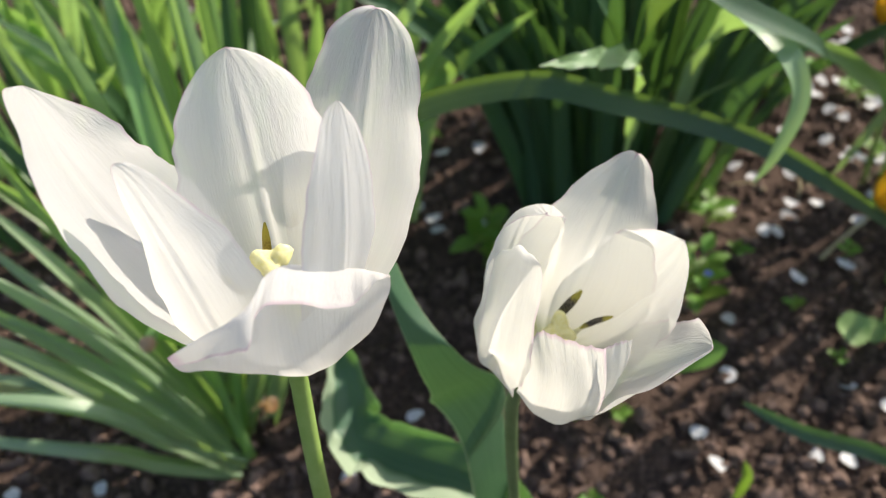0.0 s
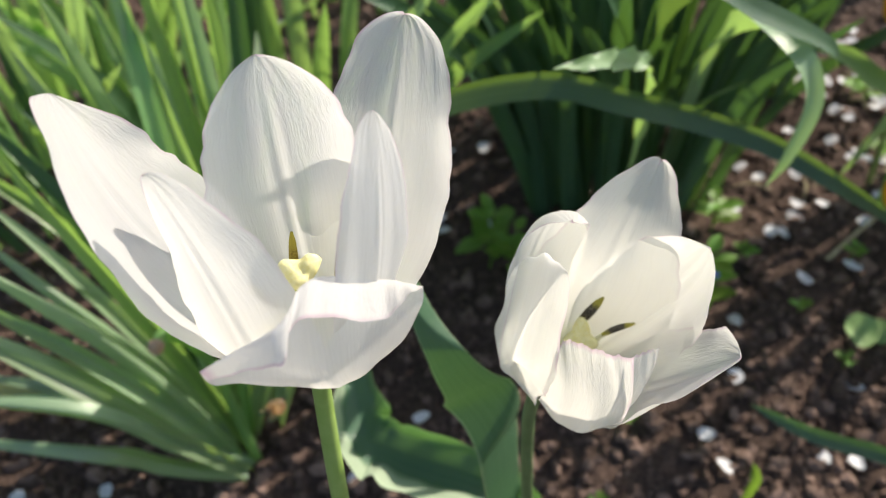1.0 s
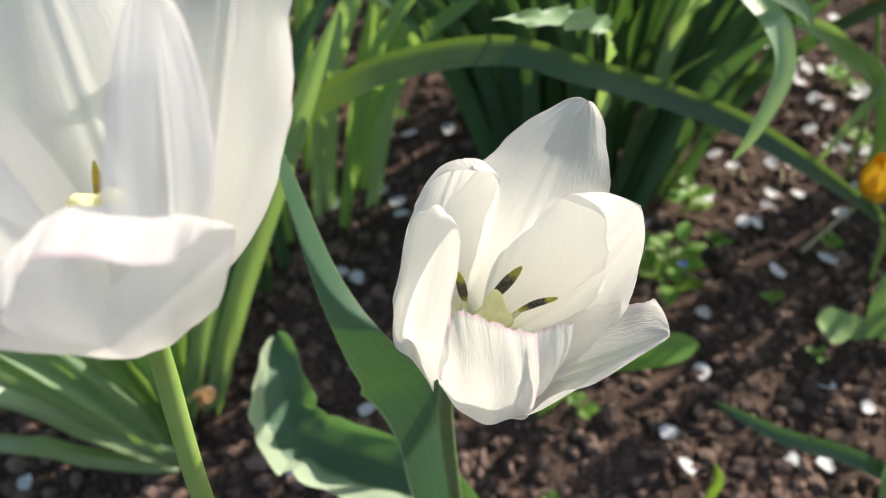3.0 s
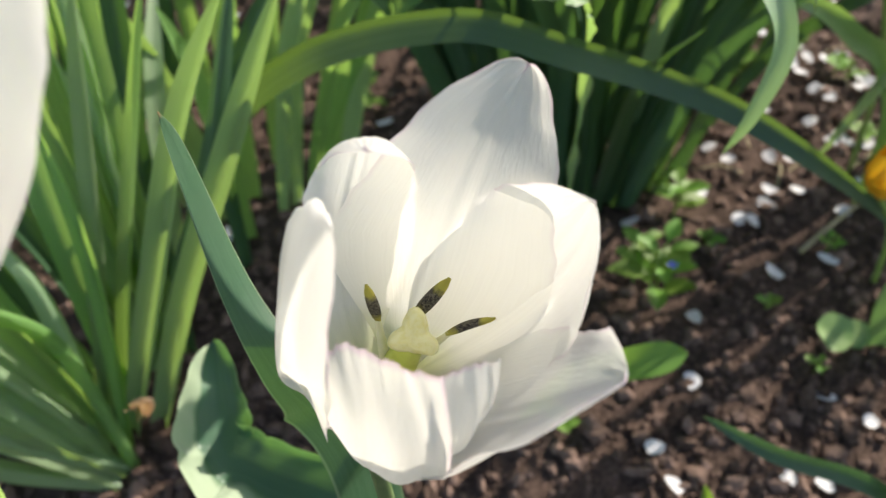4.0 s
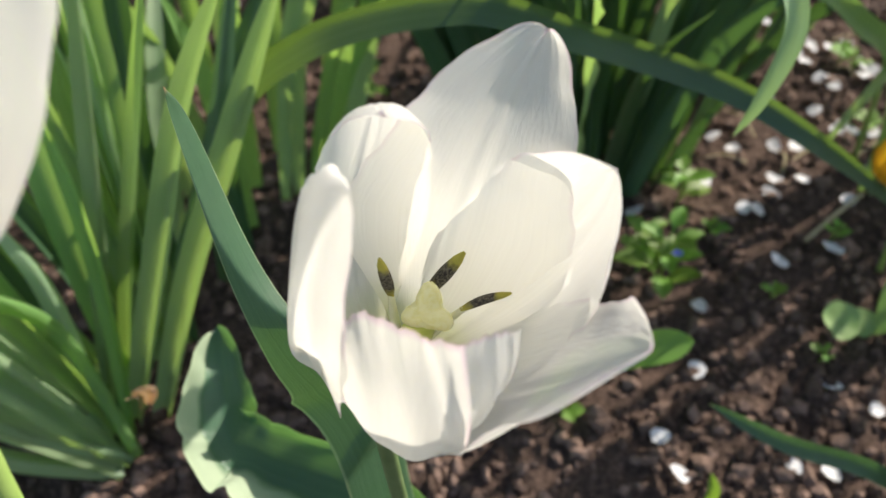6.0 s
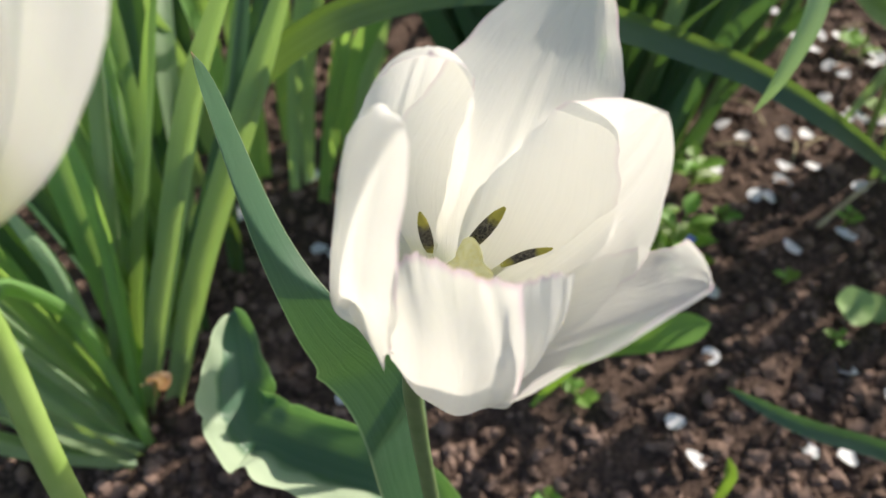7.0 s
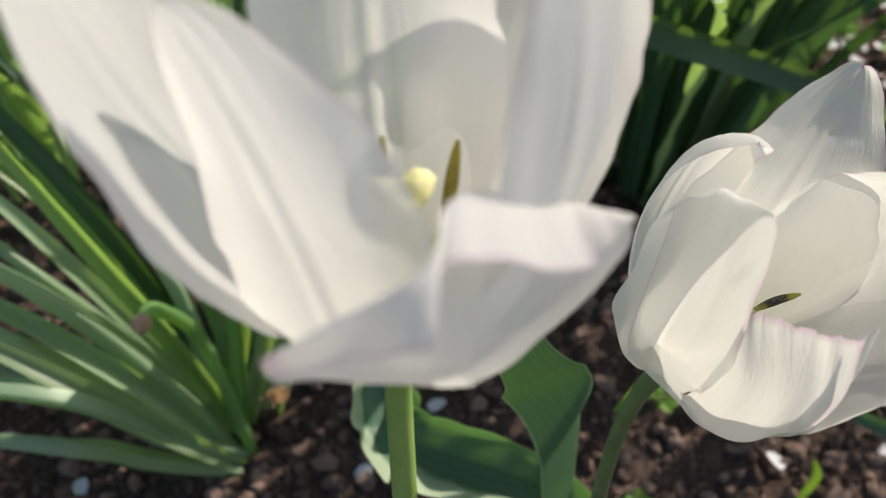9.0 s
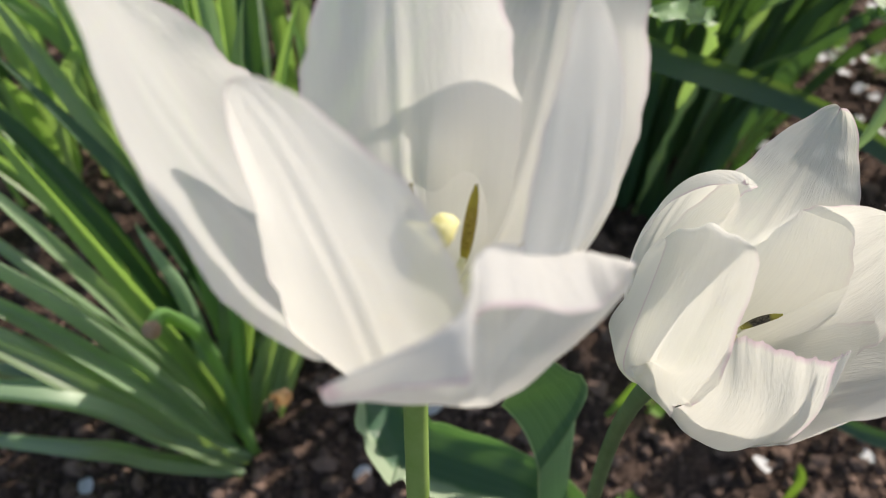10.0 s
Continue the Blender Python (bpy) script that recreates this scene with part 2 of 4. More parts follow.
# ---- shape helpers ----
def grid_mesh(name, X, smooth=True):
    """A mesh from a grid of places (along, across), with UVs: u across, v along."""
    ns, nu = X.shape[:2]
    k = np.arange(ns * nu).reshape(ns, nu)
    quads = np.stack([k[:-1, :-1], k[:-1, 1:], k[1:, 1:], k[1:, :-1]], -1).reshape(-1, 4)
    me = bpy.data.meshes.new(name)
    me.from_pydata(X.reshape(-1, 3).tolist(), [], quads.tolist())
    uvs = np.stack(np.broadcast_arrays(np.linspace(0, 1, nu)[None, :], np.linspace(0, 1, ns)[:, None]), -1).reshape(-1, 2)
    me.uv_layers.new(name="UVMap").data.foreach_set("uv", uvs[quads.ravel()].ravel())
    me.polygons.foreach_set("use_smooth", [smooth] * len(me.polygons))
    return me


def part(name, data, mat, parent=None, label="", m=None):
    """Link a bmesh or a mesh as one object under a thing or a part."""
    if isinstance(data, bmesh.types.BMesh):
        me = bpy.data.meshes.new(name)
        data.to_mesh(me)
        data.free()
        data = me
    if not data.materials:
        data.materials.append(mat)
    ob = new(name, data)
    if m is not None:
        ob.matrix_basis = m
    ob.parent = parent
    if parent is not None:
        # a thing stands unturned at its base, and parts are built at their world places
        ob.matrix_parent_inverse = Matrix.Translation(-parent.location) if parent.type == "EMPTY" else Matrix.Identity(4)
    if label:
        tagged(ob, label)
    return ob


def thing(name, place, label, category, group=""):
    ob = new(name)
    ob.empty_display_size = 0.01
    ob.location = place
    return tagged(ob, label, category, group)


def bezier(pts, s):
    a, b, c, d = (np.asarray(p, float) for p in pts)
    s = s[:, None]
    return (1 - s) ** 3 * a + 3 * s * (1 - s) ** 2 * b + 3 * s * s * (1 - s) * c + s ** 3 * d


def along(pts, n):
    """A smooth line through the given places, n samples."""
    pts = np.asarray(pts, float)
    k = len(pts)
    ext = np.vstack([2 * pts[0] - pts[1], pts, 2 * pts[-1] - pts[-2]])
    t = np.linspace(0, k - 1, n)
    i = np.minimum(t.astype(int), k - 2)
    f = (t - i)[:, None]
    p0, p1, p2, p3 = ext[i], ext[i + 1], ext[i + 2], ext[i + 3]
    return 0.5 * (2 * p1 + (p2 - p0) * f + (2 * p0 - 5 * p1 + 4 * p2 - p3) * f ** 2 + (3 * p1 - p0 - 3 * p2 + p3) * f ** 3)


def unit(v):
    v = np.asarray(v, float)
    return v / np.maximum(np.linalg.norm(v, axis=-1, keepdims=True), 1e-9)


def tube_mesh(name, pts, radii, sides=12, n=24, flat=1.0):
    """A closed tube along a smooth line, with radii given at even steps."""
    c = along(pts, n)
    t = unit(np.gradient(c, axis=0))
    r = np.interp(np.linspace(0, 1, n), np.linspace(0, 1, len(radii)), radii)
    ref = np.array([0.3, 0.9, 0.1]) if abs(t[n // 2] @ np.array([0, 0, 1.0])) > 0.6 else np.array([0, 0, 1.0])
    a = unit(np.cross(t, ref))
    b = np.cross(t, a)
    ang = np.linspace(0, 2 * np.pi, sides, endpoint=False)
    v = c[:, None] + r[:, None, None] * (np.cos(ang)[None, :, None] * a[:, None] + flat * np.sin(ang)[None, :, None] * b[:, None])
    k = np.arange(n * sides).reshape(n, sides)
    kn = np.roll(k, -1, 1)
    faces = np.stack([k[:-1], kn[:-1], kn[1:], k[1:]], -1).reshape(-1, 4).tolist()
    faces += [k[0, ::-1].tolist(), k[-1].tolist()]
    me = bpy.data.meshes.new(name)
    me.from_pydata(v.reshape(-1, 3).tolist(), [], faces)
    at = np.concatenate([np.asarray(q) for q in faces])
    me.uv_layers.new(name="UVMap").data.foreach_set("uv", np.stack([(at % sides) / sides, (at // sides) / (n - 1)], 1).ravel())
    me.polygons.foreach_set("use_smooth", [True] * len(me.polygons))
    return me


def strap_mesh(name, pts, half, face, fold=0.35, twist=0.0, n=34, nu=7, wide_at=0.3, foot=0.7, sharp=1.0, wave=0.0, waves=6.0, curl=0.0, seed=0, scallop=0.0, crease=0.0, bend=1.4, brim=0.0, rim=2.0):
    """A long leaf along a smooth line: half its width, the way it faces, the depth of its channel and where its crease runs (or how it wanders), a twist in radians, a wavy rim, a brim turned up along one side."""
    c = along(pts, n)
    t = unit(np.gradient(c, axis=0))
    side = unit(np.cross(t, np.asarray(face, float)))
    nor = np.cross(side, t)
    s = np.linspace(0, 1, n)
    a = (twist * s)[:, None]
    side, nor = side * np.cos(a) + nor * np.sin(a), nor * np.cos(a) - side * np.sin(a)
    up = np.where(s < wide_at, foot + (1 - foot) * np.sin(np.pi / 2 * s / wide_at), np.maximum(0, 1 - (np.maximum(0, s - wide_at) / (1 - wide_at)) ** (2.0 * sharp)) ** 0.8)
    up = np.maximum(up, 0.02)
    u = np.linspace(-1, 1, nu)
    w = (half * up)[:, None]
    w = w * (1 + scallop * (np.sin(waves * 2 * np.pi * s + seed) + 0.5 * np.sin(waves * 4.9 * np.pi * s + 3 * seed))[:, None] * np.clip(5 * s - 1, 0, 1)[:, None] * np.where(u < 0, 1.0, 0.7)[None])
    rip = wave * np.sin(waves * 2 * np.pi * s + seed)[:, None] * np.abs(u)[None] ** rim * np.where(u > 0, 1.0, -0.7)[None]
    rip = rip + 0.4 * wave * np.sin(waves * 4.7 * np.pi * s + 2 * seed + 1)[:, None] * np.abs(u)[None] ** 3
    line = np.interp(s, *crease)[:, None] if isinstance(crease, tuple) else crease
    lift = fold * w * np.abs(u[None] - line) ** bend + rip + brim * w * np.maximum(0, -0.6 - u)[None] ** 1.1 + curl * w * np.maximum(0, np.abs(u)[None] - 0.6) ** 2 * 6
    X = c[:, None] + (w * u[None])[..., None] * side[:, None] + lift[..., None] * nor[:, None]
    return grid_mesh(name, X)


def petal_grid(base, p1, p2, p3, out, half, cup, twist0, twist1, widest, ns=60, nu=47, blunt=2.3, foot=0.22, rib=0.00028, ripple=0.0006, roll=0.0, roll_from=0.8, seed=0.0, notch=0.0):
    """A tulip petal: its midrib is a cubic from base to p3; out is the way it lies from the flower's axis; half its width, cupped about the midrib."""
    s = 1 - (1 - np.linspace(0, 1, ns)) ** 1.7
    base, p1, p2, p3, out = (np.asarray(v, float) for v in (base, p1, p2, p3, out))
    c = bezier((base, p1, p2, p3), s)
    sc = s[:, None]
    t = unit((1 - sc) ** 2 * (p1 - base) + 2 * sc * (1 - sc) * (p2 - p1) + sc * sc * (p3 - p2))
    side = unit(np.cross(out, t))
    inner = unit(np.cross(side, t))
    inner = inner * np.sign(-(inner @ out).sum())
    a = twist0 * (1 - sc) + twist1 * sc
    side, inner = side * np.cos(a) + inner * np.sin(a), inner * np.cos(a) - side * np.sin(a)
    f = np.where(s < widest, foot + (1 - foot) * np.sin(np.pi / 2 * np.minimum(1, s / widest)) ** 1.3, np.maximum(0, 1 - (np.maximum(0, s - widest) / (1 - widest)) ** blunt) ** 0.5)
    u = np.linspace(-1, 1, nu)
    saw = np.sin(23 * s + seed) + 0.7 * np.sin(57 * s + 2 * seed) + 0.5 * np.sin(101 * s + 5 * seed)
    w = (half * f * (1 + 0.024 * saw * np.clip(3 * s - 1.2, 0, 1)))[:, None]
    x = w * np.sin(u * cup)[None] / cup
    y = w * (1 - np.cos(u * cup))[None] / cup
    grow = np.sin(np.pi * s)[:, None] ** 0.7
    y = y - rib * grow * np.exp(-(u / 0.045) ** 2)[None] + 0.5 * rib * grow * np.exp(-((np.abs(u) - 0.11) / 0.05) ** 2)[None]
    y = y + ripple * (sc ** 2) * np.abs(u)[None] ** 3 * (np.sin(9 * s[:, None] * 2 + seed + 2 * u[None]) + 0.6 * np.sin(31 * s[:, None] + 3 * seed))
    y = y + 0.35 * ripple * np.sin(7 * u + seed)[None] * grow
    y = y + 0.00011 * (sc ** 7) * np.sin(23 * u + 3 * seed + 2.5 * np.sin(5 * s[:, None] + seed)) * np.cos(9 * s[:, None] + 4 * u[None] + seed)
    over = np.maximum(0, (s - roll_from) / (1 - roll_from))[:, None]
    y = y + roll * over ** 2
    down = notch * np.exp(-(u / 0.18) ** 2)[None] * (sc ** 14)
    X = c[:, None] + x[..., None] * side[:, None] + y[..., None] * inner[:, None] - down[..., None] * t[:, None]
    return X


def leaf_blade(name, length, half, droop=0.2, fold=0.3, stalk=0.25):
    """A small spoon-shaped leaf along +x from the origin."""
    n, nu = 14, 7
    s = np.linspace(0, 1, n)
    f = np.where(s < stalk, 0.12, np.sin(np.pi * np.clip((s - stalk) / (1 - stalk), 0, 1) ** 0.8) ** 0.75)
    f = np.maximum(f, np.where(s < stalk, 0.12, 0.0))
    u = np.linspace(-1, 1, nu)
    X = np.zeros((n, nu, 3))
    X[..., 0] = (length * s)[:, None]
    X[..., 1] = (half * f)[:, None] * u[None]
    X[..., 2] = (length * (0.25 * s - droop * s ** 2))[:, None] + fold * (half * f)[:, None] * np.abs(u)[None] ** 1.5
    return grid_mesh(name, X)


# ---- ground: one sheet of dug soil ----
def relief(x, y):
    """Height of the soil: gentle swells and crumbly clods."""
    p = Vector((x * 9, y * 9, 0.3))
    h = 0.010 * noise.noise(p) + 0.006 * noise.noise(p * 3.1) + 0.004 * noise.noise(p * 8.0)
    h = h + 0.0022 * noise.noise(p * 19.0) - 0.004
    off = max(-0.5 - x, x - 0.55, 0.12 - y, y - 1.1, 0.0)
    return h * max(0.0, 1.0 - off / 0.12)


def axis_steps(a, b, step, far):
    near = np.arange(a, b + step / 2, step)
    grow = step * 1.35 ** np.arange(1, 60)
    more = np.cumsum(grow)
    more = more[more < far]
    return np.concatenate([a - more[::-1], near, b + more])


def make_ground():
    xs, ys = axis_steps(-0.5, 0.55, 0.0055, 900.0), axis_steps(0.12, 1.1, 0.0055, 900.0)
    X = np.zeros((len(ys), len(xs), 3))
    X[..., 0], X[..., 1] = xs[None], ys[:, None]
    for j, y in enumerate(ys):
        for i, x in enumerate(xs):
            if -1.5 < x < 1.5 and -1.5 < y < 2.5:
                X[j, i, 2] = relief(x, y)
    ob = part("ground", grid_mesh("ground", X), SOIL)
    return tagged(ob, "dark brown crumbly garden soil", "ground", kind="structure")


make_ground()


def lump(rng, size):
    """Corners of a rough little clod: an icosahedron pushed out of shape."""
    g = (1 + 5 ** 0.5) / 2
    v = np.array([(-1, g, 0), (1, g, 0), (-1, -g, 0), (1, -g, 0), (0, -1, g), (0, 1, g), (0, -1, -g), (0, 1, -g), (g, 0, -1), (g, 0, 1), (-g, 0, -1), (-g, 0, 1)]) / 1.9
    v = v * rng.uniform(0.55, 1.3, (12, 1)) * rng.uniform(0.6, 1.25, 3)
    return v * size


LUMP_FACES = np.array([(0, 11, 5), (0, 5, 1), (0, 1, 7), (0, 7, 10), (0, 10, 11), (1, 5, 9), (5, 11, 4), (11, 10, 2), (10, 7, 6), (7, 1, 8), (3, 9, 4), (3, 4, 2), (3, 2, 6), (3, 6, 8), (3, 8, 9), (4, 9, 5), (2, 4, 11), (6, 2, 10), (8, 6, 7), (9, 8, 1)])


def make_clods(count):
    rng = np.random.default_rng(4)
    verts, faces = [], []
    for k in range(count):
        x, y = rng.uniform(-0.42, 0.5), 0.16 + 0.75 * rng.random() ** 1.4
        size = 0.0008 + 0.0054 * rng.random() ** 5.0
        v = lump(rng, size) + (x, y, relief(x, y) + 0.25 * size)
        faces.append(LUMP_FACES + 12 * k)
        verts.append(v)
    me = bpy.data.meshes.new("soil_clods")
    me.from_pydata(np.concatenate(verts).tolist(), [], np.concatenate(faces).tolist())
    me.polygons.foreach_set("use_smooth", [False] * len(me.polygons))
    return tagged(part("soil_clods", me, CLOD), "loose brown crumbs and clods of soil", "soil", kind="stuff")


make_clods(30000)


# ---- the two white tulips ----
def stamen(plant, foot, neck, tip, mat, r=0.0011, flat=0.8, bow=0.0):
    """A cream filament with a grooved anther on it."""
    foot, neck, tip = (np.asarray(v, float) for v in (foot, neck, tip))
    st = part("stamen", tube_mesh("stamen", [foot, 0.5 * (foot + neck) + (0, 0, 0.0006), neck], [0.0011, 0.0009, 0.0005], 8, 10), FILAMENT, plant)
    mid = neck + 0.45 * (tip - neck) + (0, 0, bow)
    part("anther", tube_mesh("anther", [neck - 0.08 * (tip - neck), mid, tip], [0.45 * r, 0.85 * r, r, 1.02 * r, 0.92 * r, 0.72 * r, 0.25 * r], 14, 26, flat), mat, st)
    return st


def pistil(plant, foot, top, r, lobes, size=0.0021):
    """A green ovary with a stigma of uneven lobes: the way each lobe points and how far."""
    foot, top = np.asarray(foot, float), np.asarray(top, float)
    ov = part("ovary", tube_mesh("ovary", [foot, 0.5 * (foot + top), top], [0.9 * r, 1.05 * r, 1.0 * r, 0.85 * r, 0.7 * r], 12, 20), OVARY, plant, "yellow-green ovary")
    bm = bmesh.new()
    bmesh.ops.create_icosphere(bm, subdivisions=4, radius=1.0)
    ways = [(unit(np.array(d, float)), far) for *d, far in lobes]
    for v in bm.verts:
        d = np.array(v.co)
        reach = 1 + sum(far * max(0.0, float(d @ w)) ** 5 for w, far in ways)
        reach *= 1 + 0.10 * noise.noise(Vector(d * 3.1 + foot * 300)) + 0.03 * noise.noise(Vector(d * 11))
        v.co = Vector(top + d * size * reach)
    for f in bm.faces:
        f.smooth = True
    part("stigma", bm, STIGMA, ov, "pale yellow lobed stigma")
    return ov


def petal(plant, mat, **shape):
    return part("petal", grid_mesh("petal", petal_grid(**shape)), mat, plant)


def lipped_petal(ns=52, nu=45):
    """The front petal: a cupped body whose broad brim bends outward into a lip between two lobes."""
    lines = (
        [(-0.0326, 0.0990, 0.3195), (-0.0312, 0.0985, 0.3188), (-0.0296, 0.0993, 0.3195)],
        [(-0.0360, 0.0875, 0.3341), (-0.0254, 0.0860, 0.3277), (-0.0167, 0.0901, 0.3305)],
        [(-0.0428, 0.0780, 0.3406), (-0.0265, 0.0807, 0.3372), (-0.0107, 0.0876, 0.3445)],
        [(-0.0433, 0.0743, 0.3496), (-0.0304, 0.0759, 0.3573), (-0.0271, 0.0857, 0.3548), (-0.0170, 0.0904, 0.3495), (-0.0099, 0.0894, 0.3478)],
        [(-0.0426, 0.0748, 0.3468), (-0.0303, 0.0710, 0.3544), (-0.0282, 0.0765, 0.3559), (-0.0162, 0.0815, 0.3515), (-0.0104, 0.0862, 0.3508)],
    )
    cross = np.stack([along(c, nu) for c in lines])
    X = np.stack([along(cross[:, k], ns) for k in range(nu)], 1)
    s, u = np.linspace(0, 1, ns)[:, None], np.linspace(-1, 1, nu)[None]
    lip = np.clip((s - 0.7) / 0.3, 0, 1)
    X[..., 2] += lip * (0.0006 * np.sin(9 * u + 0.6) + 0.0002 * np.sin(31 * u)) + 0.00022 * np.sin(13 * u) * np.sin(np.pi * s)
    X[..., 1] += lip * 0.0006 * np.sin(7 * u + 1.0) - 0.0003 * np.exp(-(u / 0.06) ** 2) * np.sin(np.pi * s)
    return X


def tulip_one():
    plant = thing("tulip", (-0.036, 0.118, 0.0), "wide-open white tulip on a tall smooth green stem", "tulip", "white tulips")
    petal(plant, PETAL, base=(-0.0321, 0.1050, 0.3169), p1=(-0.0360, 0.1182, 0.3206), p2=(-0.0343, 0.1163, 0.3507), p3=(-0.0347, 0.1190, 0.3742), out=(-0.0349, 0.9989, -0.0300), half=0.0159, cup=0.73, twist0=0.01, twist1=-0.29, widest=0.54, blunt=2.8, rib=0.0004, seed=0.3)
    petal(plant, PETAL, base=(-0.0348, 0.1030, 0.3170), p1=(-0.0505, 0.1128, 0.3222), p2=(-0.0557, 0.0923, 0.3521), p3=(-0.0692, 0.1164, 0.3709), out=(-0.9397, 0.3417, -0.0103), half=0.0169, cup=0.4675, twist0=-0.4937, twist1=-0.1095, widest=0.5063, blunt=3.4258, ripple=0.0012, seed=1.7)
    petal(plant, PETAL, base=(-0.0342, 0.1000, 0.3171), p1=(-0.0403, 0.0802, 0.3252), p2=(-0.0345, 0.0800, 0.3440), p3=(-0.0512, 0.0985, 0.3675), out=(-0.7433, -0.6687, 0.0201), half=0.0132, cup=0.53, twist0=-0.66, twist1=-0.32, widest=0.52, blunt=2.7, seed=2.4)
    petal(plant, PETAL, base=(-0.0293, 0.1007, 0.3170), p1=(-0.0241, 0.0890, 0.3236), p2=(-0.0143, 0.0805, 0.3514), p3=(-0.0154, 0.1019, 0.3744), out=(0.9064, -0.4223, 0.0127), half=0.0079, cup=0.3719, twist0=-0.2405, twist1=0.6765, widest=0.5001, blunt=2.3537, seed=4.6)
    petal(plant, PETAL, base=(-0.0297, 0.1039, 0.3169), p1=(-0.0198, 0.1124, 0.3256), p2=(-0.0155, 0.1129, 0.3498), p3=(-0.0105, 0.1367, 0.3694), out=(0.7662, 0.6423, -0.0193), half=0.0141, cup=0.5439, twist0=-0.1534, twist1=-0.7537, widest=0.5598, blunt=2.4571, ripple=0.0012, seed=5.1)
    part("petal", grid_mesh("petal", lipped_petal()), PETAL, plant, "front petal with an outward-bent lip")
    part("stem", tube_mesh("stem", [(-0.0410, 0.1251, -0.01), (-0.0460, 0.1308, 0.1133), (-0.0363, 0.0991, 0.2385), (-0.0344, 0.1043, 0.3002), (-0.032, 0.1015, 0.3185)], [0.0026, 0.0024, 0.0022, 0.0021, 0.0026], 16, 40), STEM, plant, "smooth light green stem")
    pistil(plant, (-0.032, 0.102, 0.318), (-0.0319, 0.1015, 0.3395), 0.0026, ((-1.0, 0.1, 0.75, 1.0), (0.9, 0.3, 0.95, 1.1), (-0.1, -0.9, 0.3, 0.7)), 0.0023)
    o = np.array([-0.032, 0.102, 0.318])
    for neck, tip in (((-0.0345, 0.1065, 0.3330), (-0.0338, 0.1095, 0.3425)), ((-0.0268, 0.1068, 0.3305), (-0.0249, 0.1120, 0.3393)), ((-0.0245, 0.1022, 0.3290), (-0.0196, 0.1022, 0.3380)), ((-0.0380, 0.1010, 0.3300), (-0.0415, 0.1005, 0.3385)), ((-0.0360, 0.0965, 0.3290), (-0.0385, 0.0930, 0.3360)), ((-0.0280, 0.0965, 0.3280), (-0.0265, 0.0925, 0.3350))):
        stamen(plant, o + 0.3 * (np.array(neck) - o), neck, tip, ANTHER_OCHRE, 0.0009)
    plant.location.x += 0.0012
    return plant


def folded_petal(ns=64, nu=33):
    """The petal that rises, turns over at its brim and hangs down outside: lines across it, from the foot over the brim to the hanging tip."""
    lines = (
        [(0.0208, 0.1292, 0.2636), (0.0212, 0.1282, 0.2632), (0.0218, 0.1274, 0.2634)],
        [(0.0075, 0.1308, 0.2777), (0.0090, 0.1235, 0.2735), (0.0125, 0.1180, 0.2765)],
        [(0.0090, 0.1298, 0.2928), (0.0085, 0.1227, 0.2945), (0.0125, 0.1147, 0.3022)],
        [(0.0105, 0.1310, 0.3020), (0.0168, 0.1240, 0.3130), (0.0190, 0.1165, 0.3165)],
        [(0.0118, 0.1272, 0.3100), (0.0160, 0.1217, 0.3182), (0.0200, 0.1142, 0.3218)],
        [(0.0098, 0.1232, 0.3030), (0.0136, 0.1165, 0.3138), (0.0202, 0.1106, 0.3193)],
        [(0.0070, 0.1197, 0.2840), (0.0100, 0.1125, 0.2945), (0.0180, 0.1050, 0.3030)],
        [(0.0107, 0.1194, 0.2764), (0.0114, 0.1167, 0.2857), (0.0168, 0.1065, 0.2890)],
        [(0.0149, 0.1094, 0.2782), (0.0149, 0.1094, 0.2788), (0.0153, 0.1097, 0.2817)],
    )
    cross = np.stack([along(c, nu) for c in lines])
    X = np.stack([along(cross[:, k], ns) for k in range(nu)], 1)
    s, u = np.linspace(0, 1, ns)[:, None], np.linspace(-1, 1, nu)[None]
    hang = np.clip((s - 0.5) / 0.5, 0, 1)
    X[..., 1] += 0.0005 * np.sin(9 * u + 2 * s) * np.sin(np.pi * s) + hang * 0.0007 * np.sin(17 * s + 3 * u) * np.abs(u) ** 2
    X[..., 0] += hang * (0.0006 * np.sin(41 * s + 1.0) + 0.00035 * np.sin(97 * s)) * np.clip(u, 0, 1) ** 3
    return X


def front_petal(lines, seed, ns=48, nu=37):
    """A cupped petal from lines across it, foot to brim, with a creased surface and a ragged brim."""
    cross = np.stack([along(c, nu) for c in lines])
    X = np.stack([along(cross[:, k], ns) for k in range(nu)], 1)
    s, u = np.linspace(0, 1, ns)[:, None], np.linspace(-1, 1, nu)[None]
    X[..., 1] += 0.00045 * np.sin(np.pi * s) * np.sin(7 * u + 3 * s + seed) - 0.0006 * np.exp(-((u - 0.62 + 0.5 * (s - 1)) / 0.07) ** 2) * s ** 2
    X[..., 2] += s ** 9 * (0.00035 * np.sin(19 * u + seed) + 0.00025 * np.sin(43 * u + 2 * seed))
    return X


